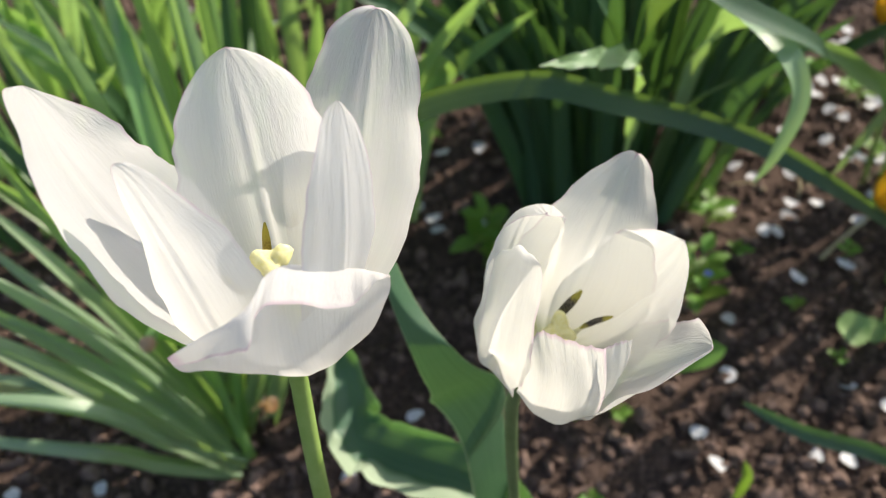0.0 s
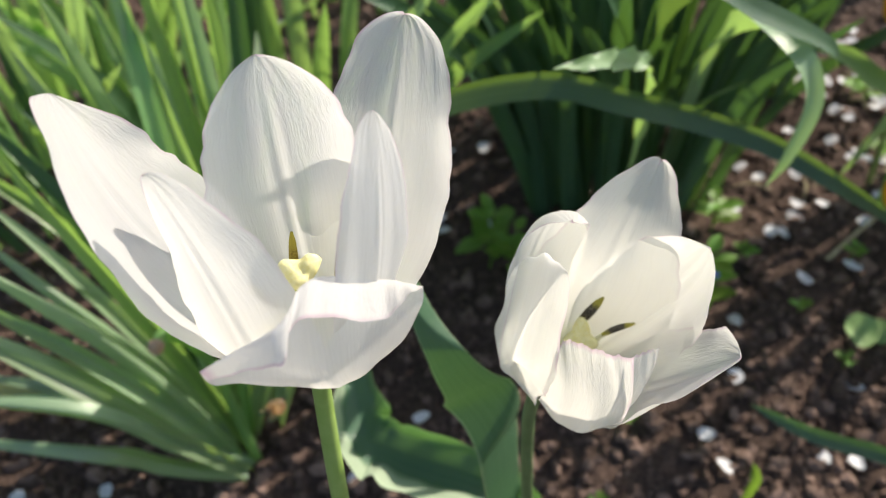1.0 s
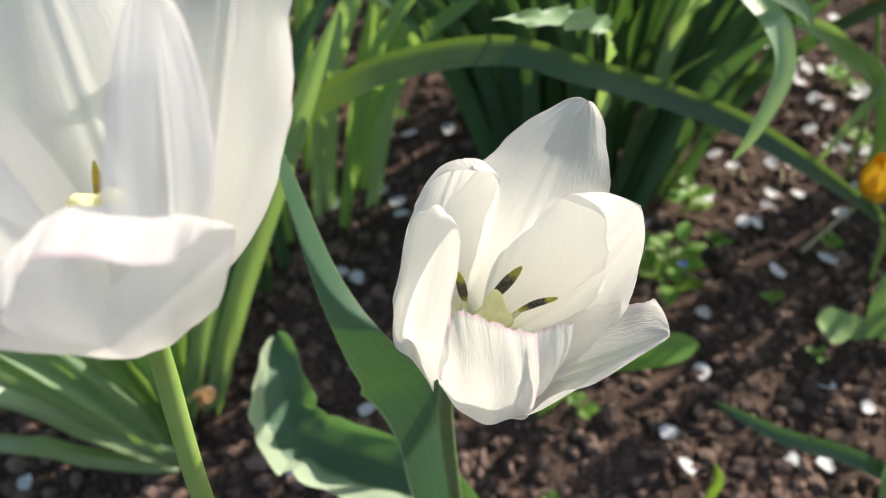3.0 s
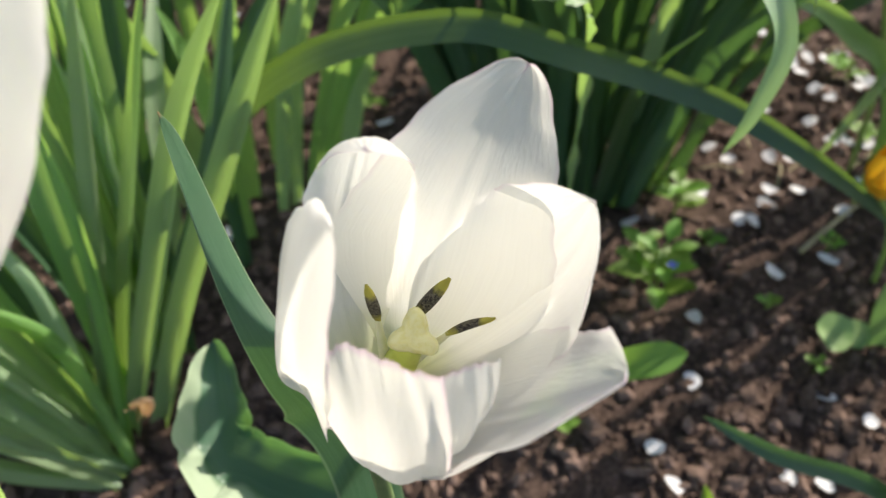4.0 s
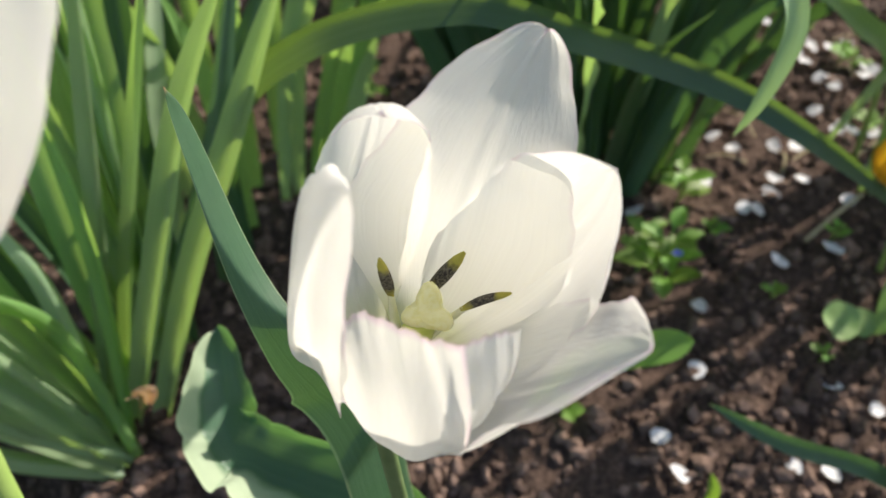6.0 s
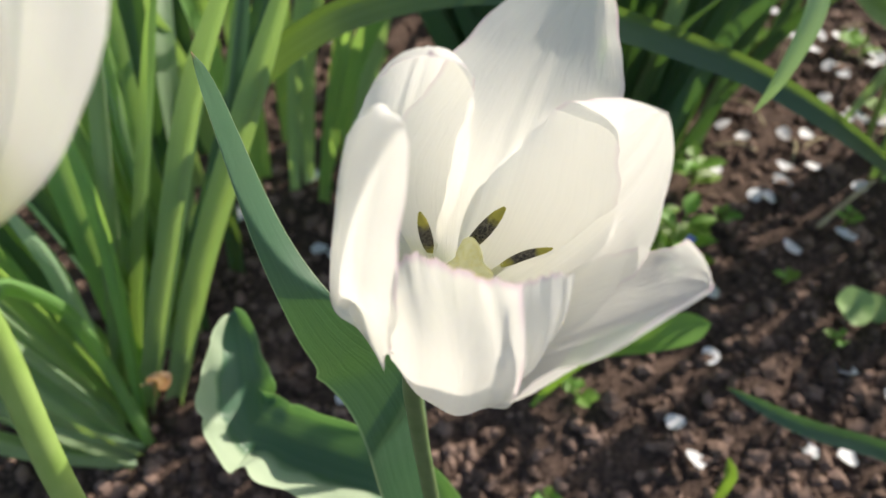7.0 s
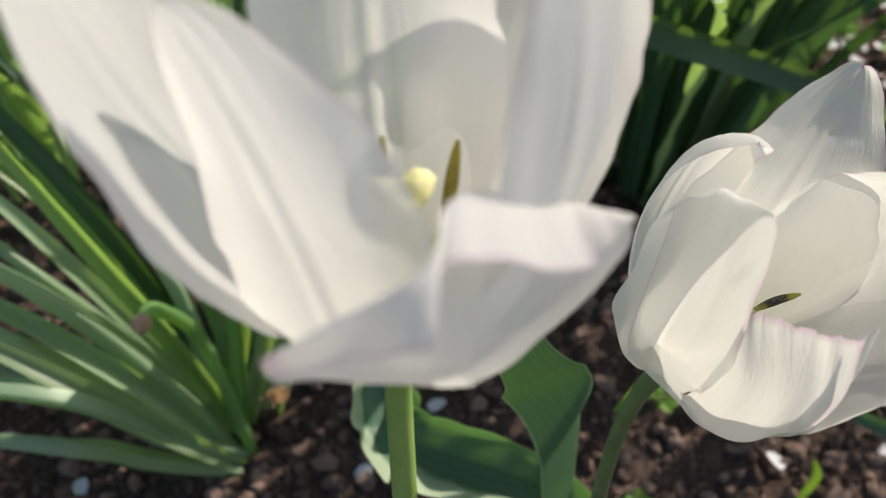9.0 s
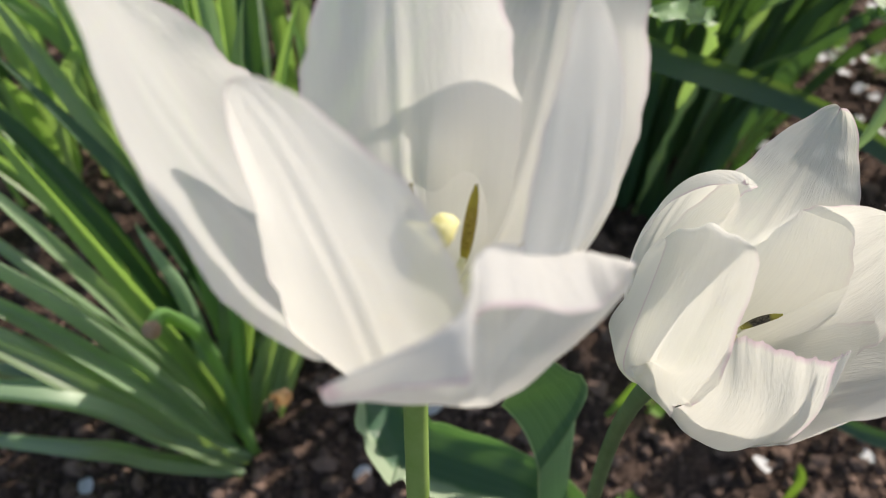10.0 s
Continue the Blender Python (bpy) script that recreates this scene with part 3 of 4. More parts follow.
def tulip_two():
    plant = thing("tulip", (0.021, 0.150, 0.0), "creamy white tulip with curled petals and dark anthers", "tulip", "white tulips")
    petal(plant, PETAL_TWO, base=(0.0239, 0.1328, 0.2632), p1=(0.0365, 0.1431, 0.2713), p2=(0.0305, 0.1290, 0.3037), p3=(0.0478, 0.1482, 0.3205), out=(0.3082, 0.9226, 0.2320), half=0.0200, cup=0.47, twist0=0.21, twist1=-0.098, widest=0.54, blunt=1.10, notch=0.002, ripple=0.0009, seed=0.8)
    petal(plant, PETAL_TWO, base=(0.0215, 0.1321, 0.2635), p1=(0.0077, 0.1407, 0.2755), p2=(0.0224, 0.1536, 0.3022), p3=(0.0236, 0.1324, 0.3242), out=(-0.4521, 0.8289, 0.3322), half=0.0128, cup=0.995, twist0=-0.11, twist1=0.444, widest=0.487, blunt=1.62, seed=1.9, roll=0.005, roll_from=0.8)
    petal(plant, PETAL_TWO, base=(0.0258, 0.1311, 0.2623), p1=(0.0379, 0.1363, 0.2664), p2=(0.0547, 0.1277, 0.2956), p3=(0.0555, 0.1275, 0.3109), out=(0.9314, 0.3597, -0.0550), half=0.0170, cup=0.89, twist0=-0.01, twist1=-0.03, widest=0.56, blunt=2.3, seed=2.2)
    part("petal", grid_mesh("petal", front_petal((
        [(0.0214, 0.1278, 0.2620), (0.0222, 0.1272, 0.2618), (0.0232, 0.1272, 0.2618)],
        [(0.0168, 0.1165, 0.2705), (0.0225, 0.1122, 0.2660), (0.0300, 0.1120, 0.2668)],
        [(0.0160, 0.1085, 0.2835), (0.0232, 0.1040, 0.2765), (0.0328, 0.1028, 0.2775)],
        [(0.0168, 0.1058, 0.2965), (0.0245, 0.1010, 0.2935), (0.0338, 0.0992, 0.2945)],
        [(0.0183, 0.1062, 0.3066), (0.0205, 0.1072, 0.3072), (0.0262, 0.1040, 0.3074), (0.0328, 0.1004, 0.3086)],
    ), 1.0)), PETAL_TWO, plant, "broad front petal with a creased corner")
    part("petal", grid_mesh("petal", front_petal((
        [(0.0228, 0.1276, 0.2618), (0.0238, 0.1276, 0.2617), (0.0246, 0.1278, 0.2618)],
        [(0.0268, 0.1140, 0.2668), (0.0315, 0.1130, 0.2690), (0.0360, 0.1142, 0.2740)],
        [(0.0305, 0.1048, 0.2785), (0.0350, 0.1045, 0.2830), (0.0392, 0.1078, 0.2880)],
        [(0.0322, 0.1012, 0.2960), (0.0372, 0.1028, 0.2955), (0.0405, 0.1072, 0.2955)],
        [(0.0326, 0.1020, 0.3066), (0.0372, 0.1042, 0.3058), (0.0408, 0.1078, 0.3012)],
    ), 2.3)), PETAL_TWO, plant)
    petal(plant, PETAL_TWO, base=(0.0251, 0.1281, 0.2615), p1=(0.0367, 0.1177, 0.2604), p2=(0.0440, 0.1048, 0.2916), p3=(0.0557, 0.1008, 0.3058), out=(0.6898, -0.6469, -0.3250), half=0.0153, cup=0.58, twist0=-0.27, twist1=-0.07, widest=0.55, blunt=2.3, ripple=0.001, seed=5.5)
    part("petal", grid_mesh("petal", folded_petal()), PETAL_TWO, plant, "petal folded outward with a hanging tip")
    part("stem", tube_mesh("stem", [(0.024, 0.152, -0.01), (0.0235, 0.148, 0.10), (0.0187, 0.1385, 0.205), (0.0182, 0.132, 0.245), (0.023, 0.130, 0.263)], [0.0025, 0.0023, 0.0021, 0.0020, 0.0028], 16, 44), STEM_TWO, plant, "dull green bent stem")
    pistil(plant, (0.0235, 0.130, 0.263), (0.0286, 0.1284, 0.2788), 0.0031, ((0.15, 0.5, 0.85, 1.4), (-0.9, -0.2, 0.1, 0.9), (0.95, -0.5, -0.1, 1.0)), 0.0024)
    foot = np.array([0.0235, 0.130, 0.263])
    for neck, tip, r, flat, bow in (((0.0225, 0.1318, 0.2805), (0.0212, 0.1322, 0.2890), 0.0011, 0.8, 0.0), ((0.0293, 0.1328, 0.2800), (0.0352, 0.1354, 0.2862), 0.0013, 0.8, 0.0), ((0.0348, 0.1288, 0.2795), (0.0428, 0.1300, 0.2816), 0.0009, 0.55, 0.0006), ((0.027, 0.122, 0.274), (0.026, 0.116, 0.277), 0.0011, 0.8, 0.0), ((0.033, 0.124, 0.272), (0.037, 0.119, 0.275), 0.0011, 0.8, 0.0), ((0.0215, 0.127, 0.273), (0.0165, 0.124, 0.277), 0.0011, 0.8, 0.0)):
        stamen(plant, foot + 0.25 * (np.array(neck) - foot), neck, tip, ANTHER_DARK, r, flat, bow)
    part("leaf", strap_mesh("leaf", [(0.0177, 0.1581, 0.0299), (0.0190, 0.1575, 0.0950), (0.0155, 0.1536, 0.1519), (0.0115, 0.1566, 0.1945), (-0.0020, 0.1571, 0.2251), (-0.0129, 0.1684, 0.2443), (-0.0226, 0.1850, 0.2737), (-0.0254, 0.1879, 0.2833)], 0.0114, (0.2507, -0.72, 0.52), -0.5, -0.0919, 90, 25, 0.4908, 0.55, 0.1955, 0.0004, 2.0, crease=((0.0, 0.36, 0.46, 0.6, 0.77, 1.0), (-1.0, -1.0, 1.0, 1.0, -0.9, -1.0)), bend=1.15), LEAF_TULIP, plant, "long folded blue-green leaf")
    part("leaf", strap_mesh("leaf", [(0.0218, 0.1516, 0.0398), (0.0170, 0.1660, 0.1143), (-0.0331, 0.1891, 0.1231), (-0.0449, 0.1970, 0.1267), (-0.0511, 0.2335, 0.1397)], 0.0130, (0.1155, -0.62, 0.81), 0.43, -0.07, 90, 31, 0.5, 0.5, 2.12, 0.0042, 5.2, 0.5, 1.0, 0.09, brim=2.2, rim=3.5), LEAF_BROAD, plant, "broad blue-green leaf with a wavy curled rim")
    return plant


tulip_one()
tulip_two()


# ---- daffodil clumps ----
def clump_left():
    plant = thing("daffodil_plant", (-0.128, 0.262, 0.0), "dense clump of green daffodil leaves with a cut stalk", "daffodil", "daffodil clumps")
    rng = np.random.default_rng(11)
    leaves = []

    def blade(p0, p1, p2, p3, half):
        leaves.append((p0, p1, p2, p3, half))

    blade((-0.130, 0.246, 0.000), (-0.147, 0.227, 0.050), (-0.171, 0.218, 0.090), (-0.283, 0.245, 0.070), 0.0062)
    blade((-0.132, 0.250, 0.000), (-0.141, 0.226, 0.070), (-0.162, 0.217, 0.125), (-0.226, 0.243, 0.150), 0.0062)
    blade((-0.135, 0.254, 0.000), (-0.141, 0.241, 0.080), (-0.179, 0.248, 0.130), (-0.234, 0.263, 0.160), 0.0060)
    blade((-0.133, 0.256, 0.000), (-0.136, 0.247, 0.080), (-0.166, 0.253, 0.140), (-0.219, 0.260, 0.190), 0.0060)
    blade((-0.130, 0.310, 0.000), (-0.130, 0.304, 0.080), (-0.154, 0.308, 0.150), (-0.206, 0.331, 0.220), 0.0065)
    blade((-0.136, 0.312, 0.000), (-0.136, 0.316, 0.090), (-0.163, 0.321, 0.180), (-0.206, 0.350, 0.240), 0.0065)
    blade((-0.130, 0.316, 0.000), (-0.135, 0.324, 0.100), (-0.162, 0.330, 0.190), (-0.188, 0.358, 0.270), 0.0070)
    blade((-0.130, 0.270, 0.000), (-0.134, 0.281, 0.110), (-0.151, 0.300, 0.200), (-0.173, 0.346, 0.280), 0.0070)
    blade((-0.130, 0.276, 0.000), (-0.135, 0.289, 0.100), (-0.145, 0.320, 0.200), (-0.164, 0.361, 0.280), 0.0060)
    blade((-0.126, 0.280, 0.000), (-0.126, 0.288, 0.120), (-0.135, 0.328, 0.200), (-0.137, 0.341, 0.280), 0.0065)
    blade((-0.124, 0.284, 0.000), (-0.123, 0.288, 0.120), (-0.130, 0.331, 0.190), (-0.126, 0.340, 0.280), 0.0060)
    blade((-0.120, 0.286, 0.000), (-0.123, 0.304, 0.120), (-0.123, 0.344, 0.190), (-0.113, 0.369, 0.270), 0.0070)
    blade((-0.130, 0.295, 0.000), (-0.142, 0.337, 0.100), (-0.135, 0.381, 0.190), (-0.135, 0.391, 0.260), 0.0060)
    blade((-0.140, 0.250, 0.000), (-0.146, 0.239, 0.060), (-0.209, 0.267, 0.070), (-0.300, 0.299, 0.050), 0.0055)
    blade((-0.140, 0.280, 0.000), (-0.155, 0.283, 0.090), (-0.188, 0.315, 0.170), (-0.253, 0.360, 0.220), 0.0060)
    blade((-0.145, 0.280, 0.000), (-0.121, 0.305, 0.100), (-0.105, 0.321, 0.180), (-0.096, 0.329, 0.240), 0.0058)
    blade((-0.136, 0.290, 0.000), (-0.110, 0.304, 0.100), (-0.093, 0.341, 0.170), (-0.076, 0.346, 0.230), 0.0055)
    blade((-0.130, 0.280, 0.000), (-0.094, 0.295, 0.110), (-0.066, 0.306, 0.190), (-0.034, 0.303, 0.250), 0.0072)
    blade((-0.120, 0.290, 0.000), (-0.091, 0.305, 0.090), (-0.058, 0.324, 0.160), (-0.042, 0.353, 0.230), 0.0060)
    blade((-0.116, 0.286, 0.000), (-0.087, 0.298, 0.090), (-0.049, 0.316, 0.170), (-0.018, 0.325, 0.240), 0.0075)
    blade((-0.130, 0.270, 0.000), (-0.119, 0.293, 0.080), (-0.120, 0.305, 0.130), (-0.131, 0.322, 0.180), 0.0045)
    blade((-0.140, 0.260, 0.000), (-0.130, 0.275, 0.070), (-0.136, 0.288, 0.120), (-0.157, 0.294, 0.150), 0.0060)
    blade((-0.132, 0.268, 0.000), (-0.140, 0.262, 0.090), (-0.162, 0.266, 0.165), (-0.196, 0.285, 0.235), 0.0052)
    blade((-0.134, 0.272, 0.000), (-0.146, 0.262, 0.080), (-0.172, 0.264, 0.150), (-0.214, 0.285, 0.200), 0.0052)
    blade((-0.138, 0.274, 0.000), (-0.152, 0.268, 0.070), (-0.186, 0.272, 0.130), (-0.238, 0.300, 0.165), 0.0050)
    blade((-0.140, 0.290, 0.000), (-0.150, 0.300, 0.090), (-0.176, 0.306, 0.160), (-0.226, 0.330, 0.215), 0.0060)
    blade((-0.150, 0.310, 0.000), (-0.168, 0.318, 0.080), (-0.200, 0.326, 0.140), (-0.262, 0.350, 0.175), 0.0060)
    for k in (2, 9, 13, 1):
        *pts, half = leaves[k]
        j = rng.uniform(-1, 1, (3, 3)) * np.array([(0.006, 0.008, 0.006), (0.016, 0.012, 0.014), (0.03, 0.025, 0.02)])
        leaves.append((np.array(pts[0]) + (0.006 * rng.standard_normal(), 0.006, 0.0), *(np.array(p) + d for p, d in zip(pts[1:], j)), half * rng.uniform(0.8, 1.05)))
    for k, (*pts, half) in enumerate(leaves):
        back = (0.01, 0.045, 0.0) if pts[3][2] > 0.2 and -0.18 < pts[3][0] < -0.1 else (0.0, 0.0, 0.0)
        p0, p1, p2, p3 = (np.array(p) + back for p in pts)
        pts = [p0, 0.5 * p1 + 0.5 * (p0 + 0.36 * (p3 - p0)), 0.6 * p2 + 0.4 * (p0 + 0.68 * (p3 - p0)), p3]
        face = np.array([0.05 + 0.3 * rng.standard_normal(), -0.55, 1.0])
        # Low leaves get the paler green, which stands in for sun on them.
        grey = LEAF_SHADED if k % 7 == 4 else LEAF_GREY if k % 2 == 1 or p3[2] < 0.17 else LEAF_NARC
        part("leaf", strap_mesh("leaf", pts, half * (0.82 if p3[2] < 0.2 else 0.84), face, (0.8 + 0.5 * rng.random()) * (1 if k % 3 else -1), 0.5 * rng.standard_normal(), 34, 7, 0.3, 0.75, 2.0), grey, plant)
    for k in range(7):
        a, b = rng.uniform(-0.04, 0.02), rng.uniform(0.03, 0.15)
        p0 = np.array([-0.125 + a, 0.255 + b, -0.005])
        lean = np.array([-0.10 * rng.random() + 1.6 * a, 0.03 + 0.06 * rng.random() + 0.4 * b, 0.0])
        h = rng.uniform(0.16, 0.30)
        pts = [p0, p0 + 0.2 * lean + (0, 0, 0.36 * h), p0 + 0.55 * lean + (0, 0, 0.72 * h), p0 + lean * 1.1 + (0, 0, h)]
        part("leaf", strap_mesh("leaf", pts, rng.uniform(0.0045, 0.0065), (rng.uniform(-0.6, 0.6), -1, 0.4), 0.35, 0.6 * rng.standard_normal(), 24, 5, 0.3, 0.75, 2.0), LEAF_GREY if k % 3 == 0 else LEAF_NARC, plant)
    stalk = part("cut_stalk", tube_mesh("cut_stalk", [(-0.126, 0.258, 0.0), (-0.133, 0.266, 0.09), (-0.1392, 0.250, 0.138), (-0.1390, 0.2342, 0.1495)], [0.0033, 0.0032, 0.0033], 12, 24), LEAF_NARC, plant, "cut flower stalk")
    part("cut_end", tube_mesh("cut_end", [(-0.1390, 0.2350, 0.1489), (-0.1390, 0.2332, 0.1502)], [0.0036, 0.0040], 12, 4), DRY, stalk, "dried brown cut end")
    for p, q in (((-0.104, 0.2515, 0.066), (-0.0985, 0.250, 0.0765)), ((-0.106, 0.252, 0.064), (-0.103, 0.248, 0.072)), ((-0.103, 0.253, 0.065), (-0.096, 0.253, 0.071))):
        m = 0.5 * (np.array(p) + np.array(q)) + (0.001, -0.002, 0.001)
        part("dry_sheath", strap_mesh("dry_sheath", [p, m, q], 0.0042, (0, -1, 0.4), 0.8, 0.5, 12, 5, 0.5, 0.4, 1.0), DRY, plant, "shrivelled brown sheath")
    return plant


def clump(label, place, spread, count, seed, low=0.2, high=0.31, green=LEAF_NARC, wide=(0.0038, 0.0062)):
    plant = thing("daffodil_plant", (*place, 0.0), label, "daffodil", "daffodil clumps")
    rng = np.random.default_rng(seed)
    for k in range(count):
        a, r = rng.uniform(0, 2 * np.pi), rng.random() ** 0.5
        p0 = np.array([place[0] + spread[0] * r * np.cos(a), place[1] + spread[1] * r * np.sin(a), -0.005])
        lean = np.array([0.11 * r * np.cos(a) + 0.03 * rng.standard_normal(), 0.09 * r * np.sin(a) + 0.02 * rng.standard_normal() + 0.01, 0.0])
        h = rng.uniform(low, high)
        pts = [p0, p0 + 0.2 * lean + (0, 0, 0.36 * h), p0 + 0.5 * lean + (0, 0, 0.7 * h), p0 + 1.1 * lean + (0, 0, h)]
        # Mixed clumps take some leaves with sheen painted in, some with shade.
        part("leaf", strap_mesh("leaf", pts, rng.uniform(*wide), (rng.uniform(-0.8, 0.8), -1, 0.3), 0.35, 0.6 * rng.standard_normal(), 26, 5, 0.3, 0.75, 2.0), (LEAF_GREY if k % 3 == 0 else LEAF_SHADED if k % 4 == 1 else green) if green == LEAF_NARC else green, plant)
    return plant


def clump_right():
    # Shade between these leaves is put into their colour.
    plant = clump("dark green clump of tall daffodil leaves, darkened as if in shade", (0.14, 0.48), (0.075, 0.05), 80, 23, green=LEAF_SHADED, wide=(0.0045, 0.0068))
    part("leaf", strap_mesh("leaf", [(0.135, 0.46, 0.0), (0.115, 0.39, 0.19), (0.098, 0.282, 0.288), (0.118, 0.272, 0.282), (0.165, 0.297, 0.247), (0.18, 0.31, 0.225)], 0.0052, (0.1, -0.7, 0.8), 0.3, 0.1, 50, 7, 0.3, 0.75, 2.0), LEAF_ARCH, plant, "grey-green leaf bent over")
    part("leaf", strap_mesh("leaf", [(0.165, 0.465, 0.0), (0.158, 0.41, 0.17), (0.138, 0.315, 0.250), (0.146, 0.284, 0.253), (0.153, 0.275, 0.236), (0.146, 0.267, 0.214), (0.139, 0.264, 0.199)], 0.0058, (0.0, -0.8, 0.7), 0.3, 0.5, 54, 7, 0.3, 0.75, 1.4), LEAF_GREY, plant, "grey-green leaf with a hanging tip")
    part("leaf", strap_mesh("leaf", [(0.125, 0.43, 0.0), (0.112, 0.375, 0.12), (0.100, 0.332, 0.205), (0.0935, 0.320, 0.2285), (0.078, 0.300, 0.2440), (0.060, 0.274, 0.2620), (0.0385, 0.2485, 0.2780)], 0.0052, (0.2, -0.35, 1.0), 0.35, 0.5, 60, 9, 0.62, 0.35, 0.8, 0.0022, 7.0), LEAF_GREY, plant, "grey-green leaf with a curled wavy tip")
    return plant


def arched_leaf():
    plant = thing("daffodil_plant", (-0.06, 0.37, 0.0), "long arched daffodil leaf leaning over the bed", "daffodil", "daffodil clumps")
    part("leaf", strap_mesh("leaf", [(-0.095, 0.375, -0.005), (-0.080, 0.365, 0.10), (-0.050, 0.345, 0.165), (-0.020, 0.332, 0.197), (0.006, 0.330, 0.209), (0.034, 0.328, 0.2155), (0.058, 0.325, 0.2165), (0.088, 0.325, 0.205), (0.127, 0.332, 0.186), (0.168, 0.330, 0.168), (0.203, 0.318, 0.150), (0.245, 0.322, 0.116), (0.285, 0.335, 0.075)], 0.0064, (0.05, -1.0, 0.15), 0.6, 0.0, 80, 11, 0.25, 0.7, 2.2, crease=-0.35, bend=1.1), LEAF_ARCH, plant)
    part("leaf", strap_mesh("leaf", [(-0.085, 0.400, -0.005), (-0.081, 0.404, 0.09), (-0.055, 0.412, 0.16), (-0.020, 0.428, 0.205)], 0.005, (0.3, -1, 0.4), 0.6, 0.3, 26, 7, 0.3, 0.75, 2.0), LEAF_SHADED, plant)
    return plant


clump_left()
clump_right()
clump("tall daffodil leaves behind the clump", (0.20, 0.60), (0.11, 0.05), 70, 31, 0.24, 0.34, LEAF_SHADED)
clump("tall daffodil leaves at the back of the bed", (-0.02, 0.80), (0.22, 0.06), 50, 32)
clump("tall daffodil leaves at the back of the bed", (-0.30, 0.52), (0.10, 0.08), 50, 33, 0.16, 0.28)
# Three clumps out of view on the right, added to throw dappled shade.
clump("unseen daffodil leaves added beside the bed to cast shade", (0.43, 0.445), (0.03, 0.03), 12, 34, 0.26, 0.36)
clump("unseen daffodil leaves added beside the bed to cast shade", (0.60, 0.50), (0.03, 0.03), 10, 35)
clump("unseen daffodil leaves added beside the bed to cast shade", (0.60, 0.86), (0.05, 0.04), 10, 38, 0.24, 0.36)
clump("bright green upright daffodil leaves in the sun", (-0.11, 0.47), (0.10, 0.05), 22, 41, 0.17, 0.27, wide=(0.0050, 0.0075))
# Two more added clumps out of view, placed to shade the soil.
clump("unseen daffodil leaves added beside the bed to cast shade", (0.46, 0.51), (0.03, 0.02), 28, 42, 0.26, 0.36)
clump("unseen daffodil leaves added beside the bed to cast shade", (0.38, 0.24), (0.03, 0.04), 24, 36, 0.24, 0.32)
arched_leaf()


def side_leaves():
    plant = thing("daffodil_plant", (0.318, 0.436, 0.0), "bright green daffodil leaves leaning in from the side", "daffodil", "daffodil clumps")
    part("leaf", strap_mesh("leaf", [(0.330, 0.440, -0.005), (0.318, 0.432, 0.070), (0.290, 0.420, 0.124), (0.262, 0.410, 0.148), (0.235, 0.400, 0.171), (0.205, 0.392, 0.186)], 0.0062, (0.2, -0.9, 0.4), 0.35, 0.1, 40, 7, 0.3, 0.75, 2.0), LEAF_NARC, plant)
    part("leaf", strap_mesh("leaf", [(0.335, 0.435, -0.005), (0.322, 0.428, 0.090), (0.300, 0.420, 0.120), (0.285, 0.420, 0.085), (0.276, 0.420, 0.055)], 0.0050, (0.2, -0.9, 0.4), 0.35, 0.1, 40, 7, 0.3, 0.75, 2.0), LEAF_GREY, plant)
    return plant


side_leaves()


# ---- low plants on the soil ----
def weed(place, label, leaves, half, length, mat, seed, height=0.02, flower=False):
    rng = np.random.default_rng(seed)
    x, y = place
    z = relief(x, y)
    plant = thing("weed", (x, y, z), label, "weed", "small weeds")
    part("stem", tube_mesh("stem", [(x, y, z - 0.004), (x + 0.002, y, z + 0.5 * height), (x + 0.001, y + 0.002, z + height)], [0.0009, 0.0008, 0.0005], 6, 8), mat, plant)
    for k in range(leaves):
        h = height * (0.25 + 0.75 * k / max(1, leaves - 1))
        size = length * (1.05 - 0.45 * k / leaves) * rng.uniform(0.8, 1.15)
        me = leaf_blade("leaf", size, half * size / length, rng.uniform(0.15, 0.5), 0.3)
        part("leaf", me, mat, plant, "", pose(x + 0.001, y, z + h, 0, -rng.uniform(5, 40), 137.5 * k + rng.uniform(-25, 25)))
    if flower:
        for k in range(4):
            me = leaf_blade("flower_petal", 0.0035, 0.0018, 0.1, 0.1, 0.05)
            part("flower_petal", me, BLUE, plant, "tiny blue petal", pose(x + 0.006, y - 0.004, z + height * 0.8, 0, -10, 90 * k))
    return plant


weed((0.200, 0.432), "small fresh green seedling on the soil", 8, 0.007, 0.025, LEAF_WEED, 1, 0.028)
weed((0.166, 0.352), "leafy bright green weed with a tiny blue flower", 12, 0.0072, 0.030, LEAF_WEED, 2, 0.055, True)
weed((0.160, 0.372), "leafy bright green weed on the soil", 9, 0.006, 0.022, LEAF_WEED, 3, 0.04)
weed((0.030, 0.412), "dark green weed behind the tulip leaf", 16, 0.007, 0.026, LEAF_WEED, 4, 0.06)
weed((0.045, 0.395), "dark green weed behind the tulip leaf", 12, 0.006, 0.024, LEAF_WEED, 5, 0.045)
weed((0.098, 0.270), "tiny pale green seedling on the soil", 5, 0.0045, 0.012, LEAF_WEED, 6, 0.012)
weed((0.075, 0.218), "tiny pale green seedling on the soil", 5, 0.004, 0.010, LEAF_WEED, 7, 0.008)
weed((0.250, 0.300), "tiny green seedling beside fallen petals", 5, 0.003, 0.009, LEAF_WEED, 8, 0.01)
weed((0.235, 0.345), "tiny green seedling on the soil", 5, 0.003, 0.009, LEAF_WEED, 9, 0.008)
weed((0.290, 0.392), "tiny green seedling on the soil", 6, 0.003, 0.010, LEAF_WEED, 10, 0.012)
